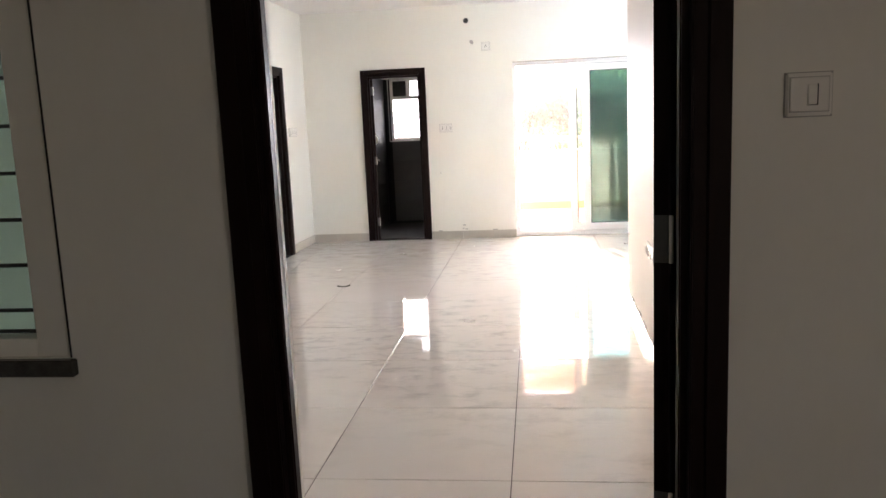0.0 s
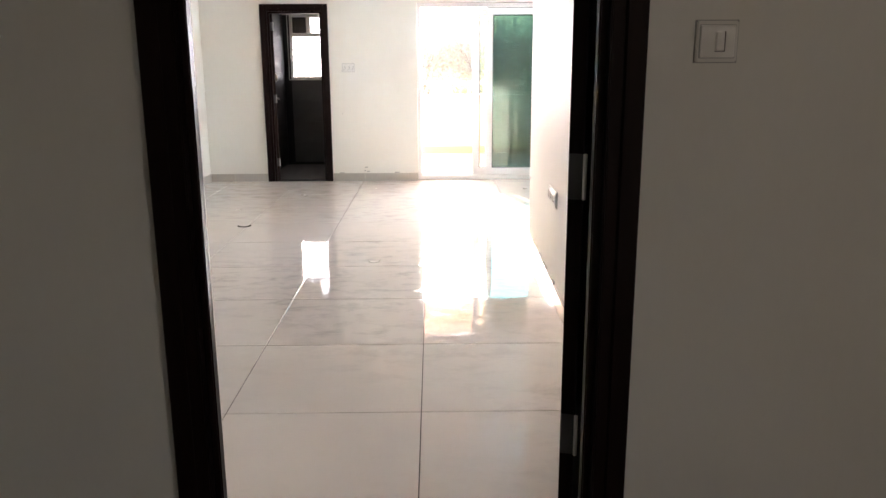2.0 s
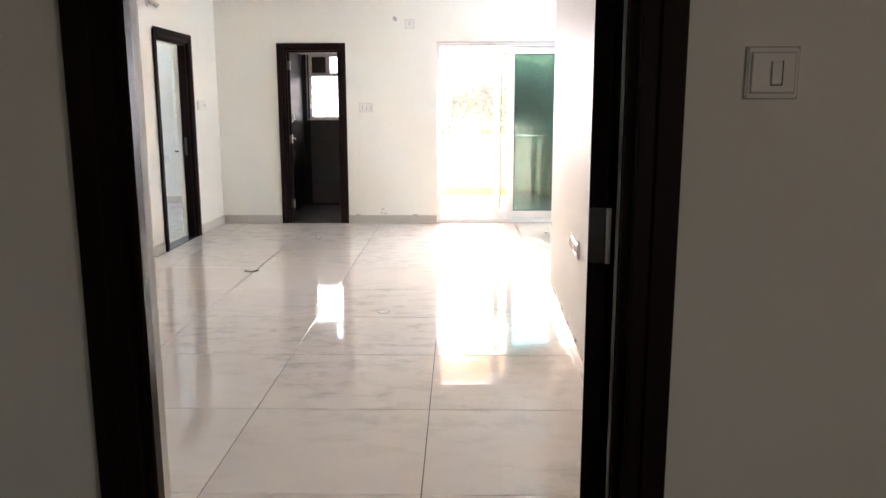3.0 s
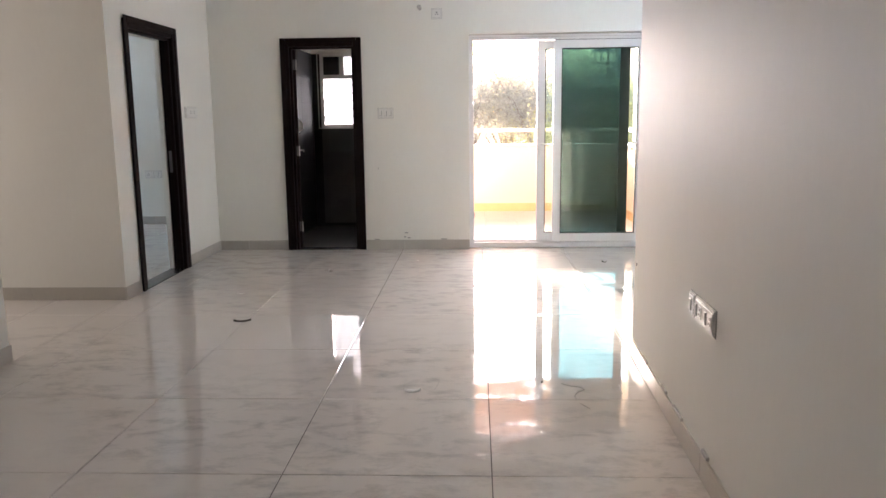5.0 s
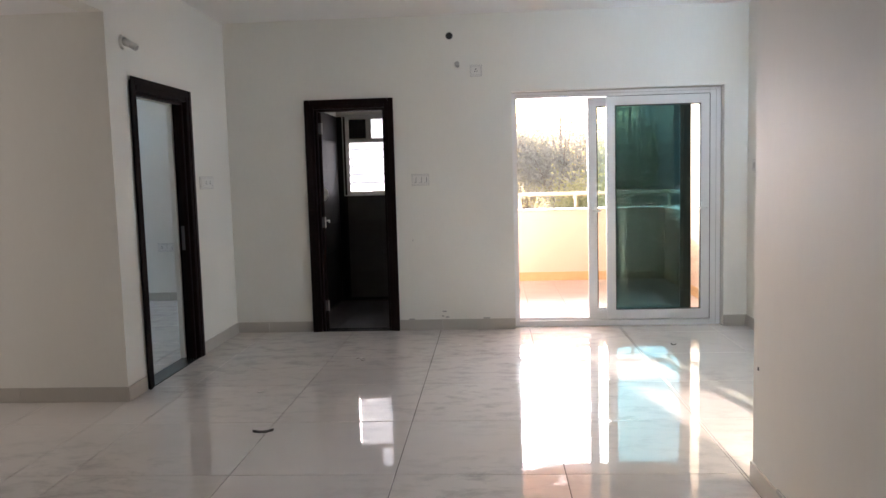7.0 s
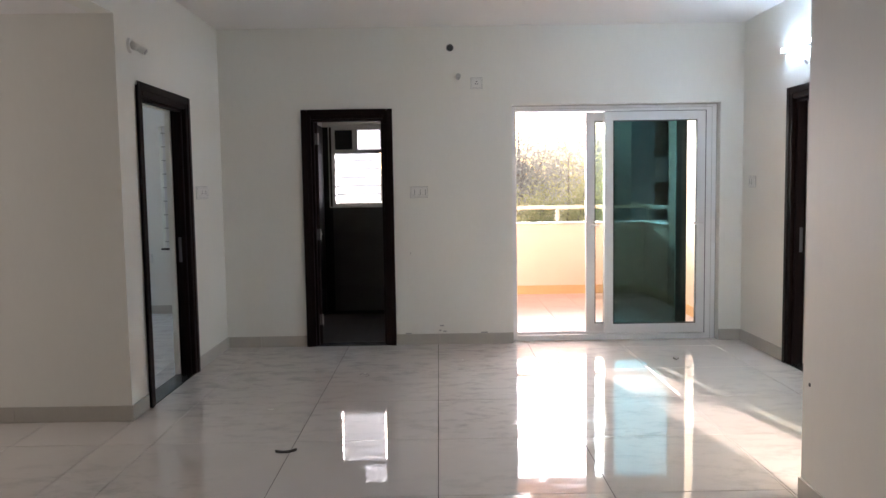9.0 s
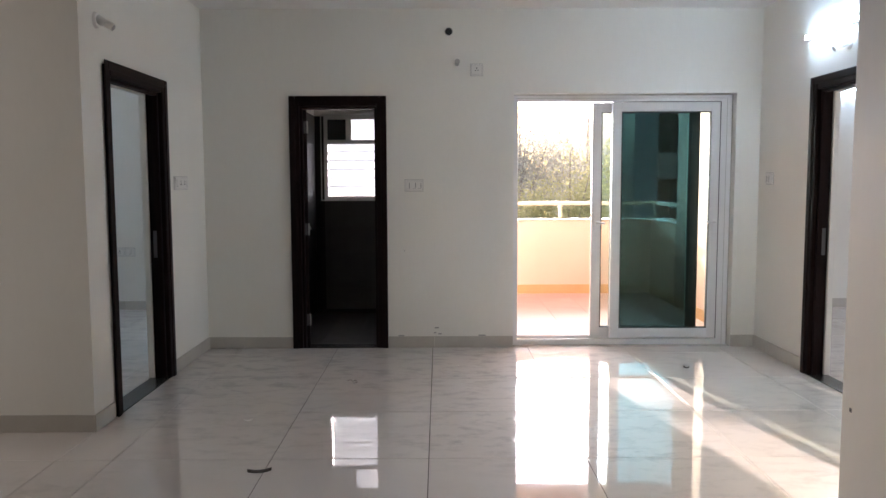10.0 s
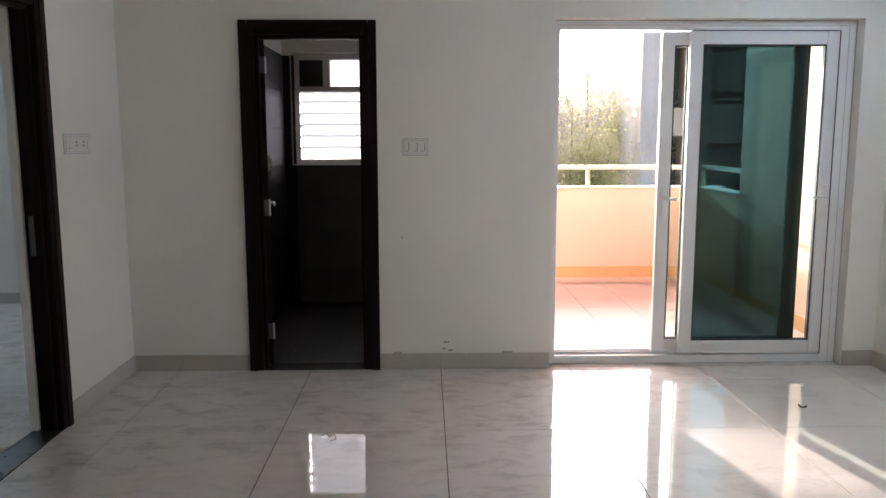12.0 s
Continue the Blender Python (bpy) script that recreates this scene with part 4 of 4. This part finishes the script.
strand("thread", [(3.055, -3.979), (3.09, -4.01), (3.14, -4.03), (3.159, -4.066), (3.12, -4.10), (3.10, -4.15), (3.102, -4.191)], 0.0016, M_SMEAR, "kinked grey thread lying on the tiles")
strand("thread", [(3.115, -4.25), (3.15, -4.319)], 0.0015, M_SMEAR, "short grey thread end on the tiles")
strand("thread", [(2.437, -3.933), (2.432, -4.0), (2.42, -4.069)], 0.0014, M_SMEAR, "straight grey thread on the tiles")
strand("thread", [(1.29, -1.06), (1.31, -1.03), (1.33, -1.07), (1.35, -1.04), (1.365, -1.10), (1.34, -1.12)], 0.0012, M_DEBRIS, "dark tangled thread on the tiles")
strand("paint_drip", [(3.338, -3.999), (3.332, -4.116)], 0.003, M_CHIP, "thin white paint drip on the tiles")
scrap("dry_leaf", 2.958, -3.959, 70, 0.030, 0.012, M_DEBRIS, "tiny dark crumb on the tiles", 0.004)
for x, z, w in ((1.919, 0.170, 0.035), (1.905, 0.128, 0.020), (1.945, 0.118, 0.030), (2.30, 0.104, 0.06), (1.62, 0.103, 0.05)):
    thing("cement_smear", boxes([(x - w / 2, x + w / 2, YF - 0.0022, YF - 0.0003, z - 0.006, z + 0.005)], 0.0009), M_LINE_CEMENT, "small grey cement smear above the skirting", "mark", "cement smears")
for y, z, w in ((-4.35, 0.112, 0.10), (-4.62, 0.106, 0.16), (-5.05, 0.116, 0.08), (-3.9, 0.104, 0.12)):
    thing("cement_smear", boxes([(XN - 0.0125, XN - 0.0003, y - w / 2, y + w / 2, z - 0.012, z + 0.006)], 0.003), M_LINE_CEMENT, "rough grey cement smear along the skirting", "mark", "cement smears", m=SKEW)
thing("wall_nick", boxes([(XN - 0.0025, XN - 0.0003, -3.574, -3.560, 0.525, 0.540)]), M_BLACK, "small dark nick in the plaster corner", "mark", m=SKEW)

# ---- outdoors ----
GZ = -4.2
thing("ground", boxes([(-900, 900, YB + 2.0, 1800, GZ - 0.5, GZ)]), M_SOIL, "dry bare ground reaching the horizon", "ground", kind="structure")
wall("house_base", [(-4.2, 9.2, YF, YB + 0.2, GZ, -0.26), (0.9, XR + 0.3, YB + 0.2, YP + 0.13, GZ, -0.26)], "cream painted storey below the flat", M_CREAM)


def tree(x, y, h, spread, mat, seed, leaves=16000, size=0.066):
    rng = np.random.default_rng(seed)
    e = thing("tree", None, None, "broad-leaved tree, open grey-green crown paled by painted-in haze" if mat is M_LEAF else "young tree, yellow-green leaves paled by painted-in haze", "tree", "trees beyond the balcony", m=pose(x, y, GZ))
    bm = bmesh.new()
    rod(bm, (0, 0, 0), (0.1, 0.05, h * 0.38), 0.17, 10, 0.12)
    tips = []
    for i in range(11):
        a = i * 2.4 + rng.random()
        z0 = h * (0.26 + 0.12 * rng.random())
        r = spread * (0.35 + 0.55 * rng.random())
        tip = (r * math.cos(a), r * math.sin(a), h * (0.5 + 0.42 * rng.random()))
        mid = (tip[0] * 0.45, tip[1] * 0.45, (z0 + tip[2]) * 0.52)
        rod(bm, (0.08, 0.04, z0), mid, 0.07, 7, 0.045)
        rod(bm, mid, tip, 0.045, 6, 0.012)
        tips.append((tip, mid))
        for k in range(3):
            b = a + rng.normal() * 0.7
            t2 = (mid[0] + r * 0.5 * math.cos(b), mid[1] + r * 0.5 * math.sin(b), mid[2] + h * 0.22 * rng.random())
            rod(bm, mid, t2, 0.025, 5, 0.007)
            tips.append((t2, mid))
    tips.append(((0.1, 0, h * 0.97), (0.1, 0.05, h * 0.38)))
    rod(bm, (0.1, 0.05, h * 0.38), (0.1, 0, h * 0.97), 0.10, 7, 0.012)
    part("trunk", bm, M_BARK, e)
    # clumps of leaves strung along the twigs
    cl = []
    for (tip, mid) in tips:
        for s in (1.0, 0.78, 0.55):
            cl.append(np.array(mid) * (1 - s) + np.array(tip) * s + rng.normal(0, 0.12, 3))
    cl = np.array(cl)
    pick = rng.integers(0, len(cl), leaves)
    c = cl[pick] + rng.normal(0, 1, (leaves, 3)) * np.array((spread * 0.19, spread * 0.19, h * 0.065))
    u = rng.normal(0, 1, (leaves, 3))
    u /= np.linalg.norm(u, axis=1)[:, None]
    w = np.cross(u, rng.normal(0, 1, (leaves, 3)))
    w /= np.linalg.norm(w, axis=1)[:, None]
    sz = size * rng.uniform(0.6, 1.3, (leaves, 1))
    n = np.cross(u, w)
    verts = np.stack([c - u * sz, c + w * sz * 0.42 + n * sz * 0.12, c + u * sz, c - w * sz * 0.42 + n * sz * 0.12], 1).reshape(-1, 3)
    faces = np.arange(leaves * 4).reshape(-1, 4)
    me = bpy.data.meshes.new("crown")
    me.from_pydata(verts.tolist(), [], faces.tolist())
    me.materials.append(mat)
    cr = new("crown", me)
    cr.parent = e
    return e


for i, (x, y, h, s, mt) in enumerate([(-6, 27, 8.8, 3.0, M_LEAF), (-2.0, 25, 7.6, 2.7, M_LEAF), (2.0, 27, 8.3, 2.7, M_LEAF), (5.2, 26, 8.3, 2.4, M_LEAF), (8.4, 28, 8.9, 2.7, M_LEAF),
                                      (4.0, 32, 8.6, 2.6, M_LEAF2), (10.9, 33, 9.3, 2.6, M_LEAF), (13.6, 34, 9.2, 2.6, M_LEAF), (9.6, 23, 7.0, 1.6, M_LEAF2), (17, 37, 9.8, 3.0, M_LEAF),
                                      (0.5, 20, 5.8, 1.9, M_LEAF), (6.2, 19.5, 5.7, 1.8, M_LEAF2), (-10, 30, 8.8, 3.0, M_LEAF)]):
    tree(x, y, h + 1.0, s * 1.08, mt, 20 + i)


def storey_block(name, x0, x1, y0, y1, z0, z1, storeys, bays, label, mat):
    """A plain far tower: body with real window recesses drawn in as panes set back in frames."""
    e = thing(name, None, None, label, "building", m=pose(0, 0, 0))
    part("wall", boxes([(x0, x1, y0, y1, z0, z1)]), mat, e)
    part("roof", boxes([(x0 - 0.4, x1 + 0.4, y0 - 0.4, y1 + 0.4, z1, z1 + 0.6)]), mat, e)
    w, h = (x1 - x0) / bays, (z1 - z0) / storeys
    me = mesh_of("far_window", boxes([(-w * 0.22, w * 0.22, -0.08, 0.0, 0, h * 0.45)]), M_FARWIN)
    for i in range(bays):
        for k in range(storeys):
            piece("window", me, e, x0 + w * (i + 0.5), y0, z0 + h * (k + 0.3))
    return e


storey_block("apartment_tower", 22.3, 26.9, 80, 90, GZ, 34, 12, 2, "apartment tower beyond the trees, distance haze in its pale colour", M_HAZE)
frame_tower = thing("unfinished_tower", None, None, "unfinished concrete tower frame behind the trees, haze in its pale colour", "building")
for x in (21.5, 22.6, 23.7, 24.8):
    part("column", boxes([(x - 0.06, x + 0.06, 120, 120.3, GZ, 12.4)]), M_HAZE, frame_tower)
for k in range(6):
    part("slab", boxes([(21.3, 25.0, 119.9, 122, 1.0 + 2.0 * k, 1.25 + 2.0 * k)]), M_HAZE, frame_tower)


# neighbouring wing with staggered landings
def neighbour():
    e = thing("apartment_building", None, None, "neighbouring cream apartment wing with open landings", "building", m=pose(0, 0, 0))
    y = 20.0
    part("wall", boxes([(8.55, 9.35, y, y + 6, GZ, 12)]), M_PLASTER, e, "weathered streaked plaster")
    part("back_wall", boxes([(9.35, 16.0, y + 2.2, y + 6, GZ, 12)]), M_VOID, e, "back wall behind the landings, recess shade in its dark colour")
    part("side_wall", boxes([(10.42, 10.62, y - 0.3, y + 2.2, GZ, 12)]), M_CREAM, e)
    part("end_wall", boxes([(15.6, 16.0, y - 0.3, y + 2.2, GZ, 12)]), M_CREAM, e)
    part("roof", boxes([(8.4, 16.2, y - 0.4, y + 6.2, 12, 12.3)]), M_CREAM, e)
    for k in range(-2, 4):
        z = 1.70 + 2.95 * k
        part("landing", boxes([(9.35, 10.42, y, y + 2.2, z - 0.25, z), (9.35, 10.42, y - 0.12, y, z - 0.25, z + 0.62)], 0.01), M_CREAM, e)
        zb = 1.43 + 2.95 * k
        part("balcony", boxes([(10.62, 15.6, y - 0.2, y + 2.2, zb - 0.2, zb), (10.62, 15.6, y - 0.3, y - 0.2, zb - 0.2, zb + 1.0)], 0.01), M_CREAM, e)
        r = part("rail", boxes([(10.62, 15.6, y - 0.28, y - 0.22, zb + 1.12, zb + 1.17)], 0.005), M_RAIL, e)
        if k > -2:
            part("shutter", boxes([(10.7 + 0.12 * i, 10.78 + 0.12 * i, y + 0.1, y + 0.13, zb + 1.42, zb + 2.6) for i in range(30)]), M_GREYP, e, "ribbed grey shutter")
    return e


neighbour()

# ---- tiled floors, piece by piece ----
flo = thing("floor", boxes([(XL - T, XR + T, YE1 - 0.02, YF, -0.15, -0.004), (-3.0, XL - T, YC0, YC1, -0.15, -0.004)]), M_GROUT, "ivory polished vitrified tile floor with dusty marks", "floor", kind="structure")
TILES = {}


def tile_floor(parent, x0, x1, y0, y1, ox, oy, size=0.8, gap=0.0021):
    nx0, nx1 = math.floor((x0 - ox) / size), math.ceil((x1 - ox) / size)
    ny0, ny1 = math.floor((y0 - oy) / size), math.ceil((y1 - oy) / size)
    for i in range(nx0, nx1):
        for j in range(ny0, ny1):
            ax, bx = max(x0, ox + i * size), min(x1, ox + (i + 1) * size)
            ay, by = max(y0, oy + j * size), min(y1, oy + (j + 1) * size)
            if bx - ax < 0.01 or by - ay < 0.01:
                continue
            key = (round(bx - ax, 4), round(by - ay, 4))
            if key not in TILES:
                TILES[key] = mesh_of("floor_tile", boxes([(gap, key[0] - gap, gap, key[1] - gap, -0.012, 0.0)], 0.0007), M_TILE)
            piece("tile", TILES[key], parent, ax, ay, 0.0)


OX, OY = 1.885, -1.0
tile_floor(flo, XL, XN, YE1, YF, OX, OY)
tile_floor(flo, XN, XR, YN, YF, OX, OY)
tile_floor(flo, -3.0, XL, YC0, YC1, OX, OY)
fl2 = thing("floor_bedroom_left", boxes([(-4.0, XL - T, YC1 + T, YB, -0.15, -0.004)]), M_GROUT, "ivory polished tile floor of the bedroom", "floor", kind="structure")
tile_floor(fl2, -4.0, XL - T, YC1 + T, YB, -0.3, 0.45)
fl3 = thing("floor_bedroom_right", boxes([(XR + T, 9.0, -3.5, YB, -0.15, -0.004)]), M_GROUT, "ivory polished tile floor of the bedroom", "floor", kind="structure")
tile_floor(fl3, XR + T, 9.0, -3.5, YB, 5.1, 0.45)
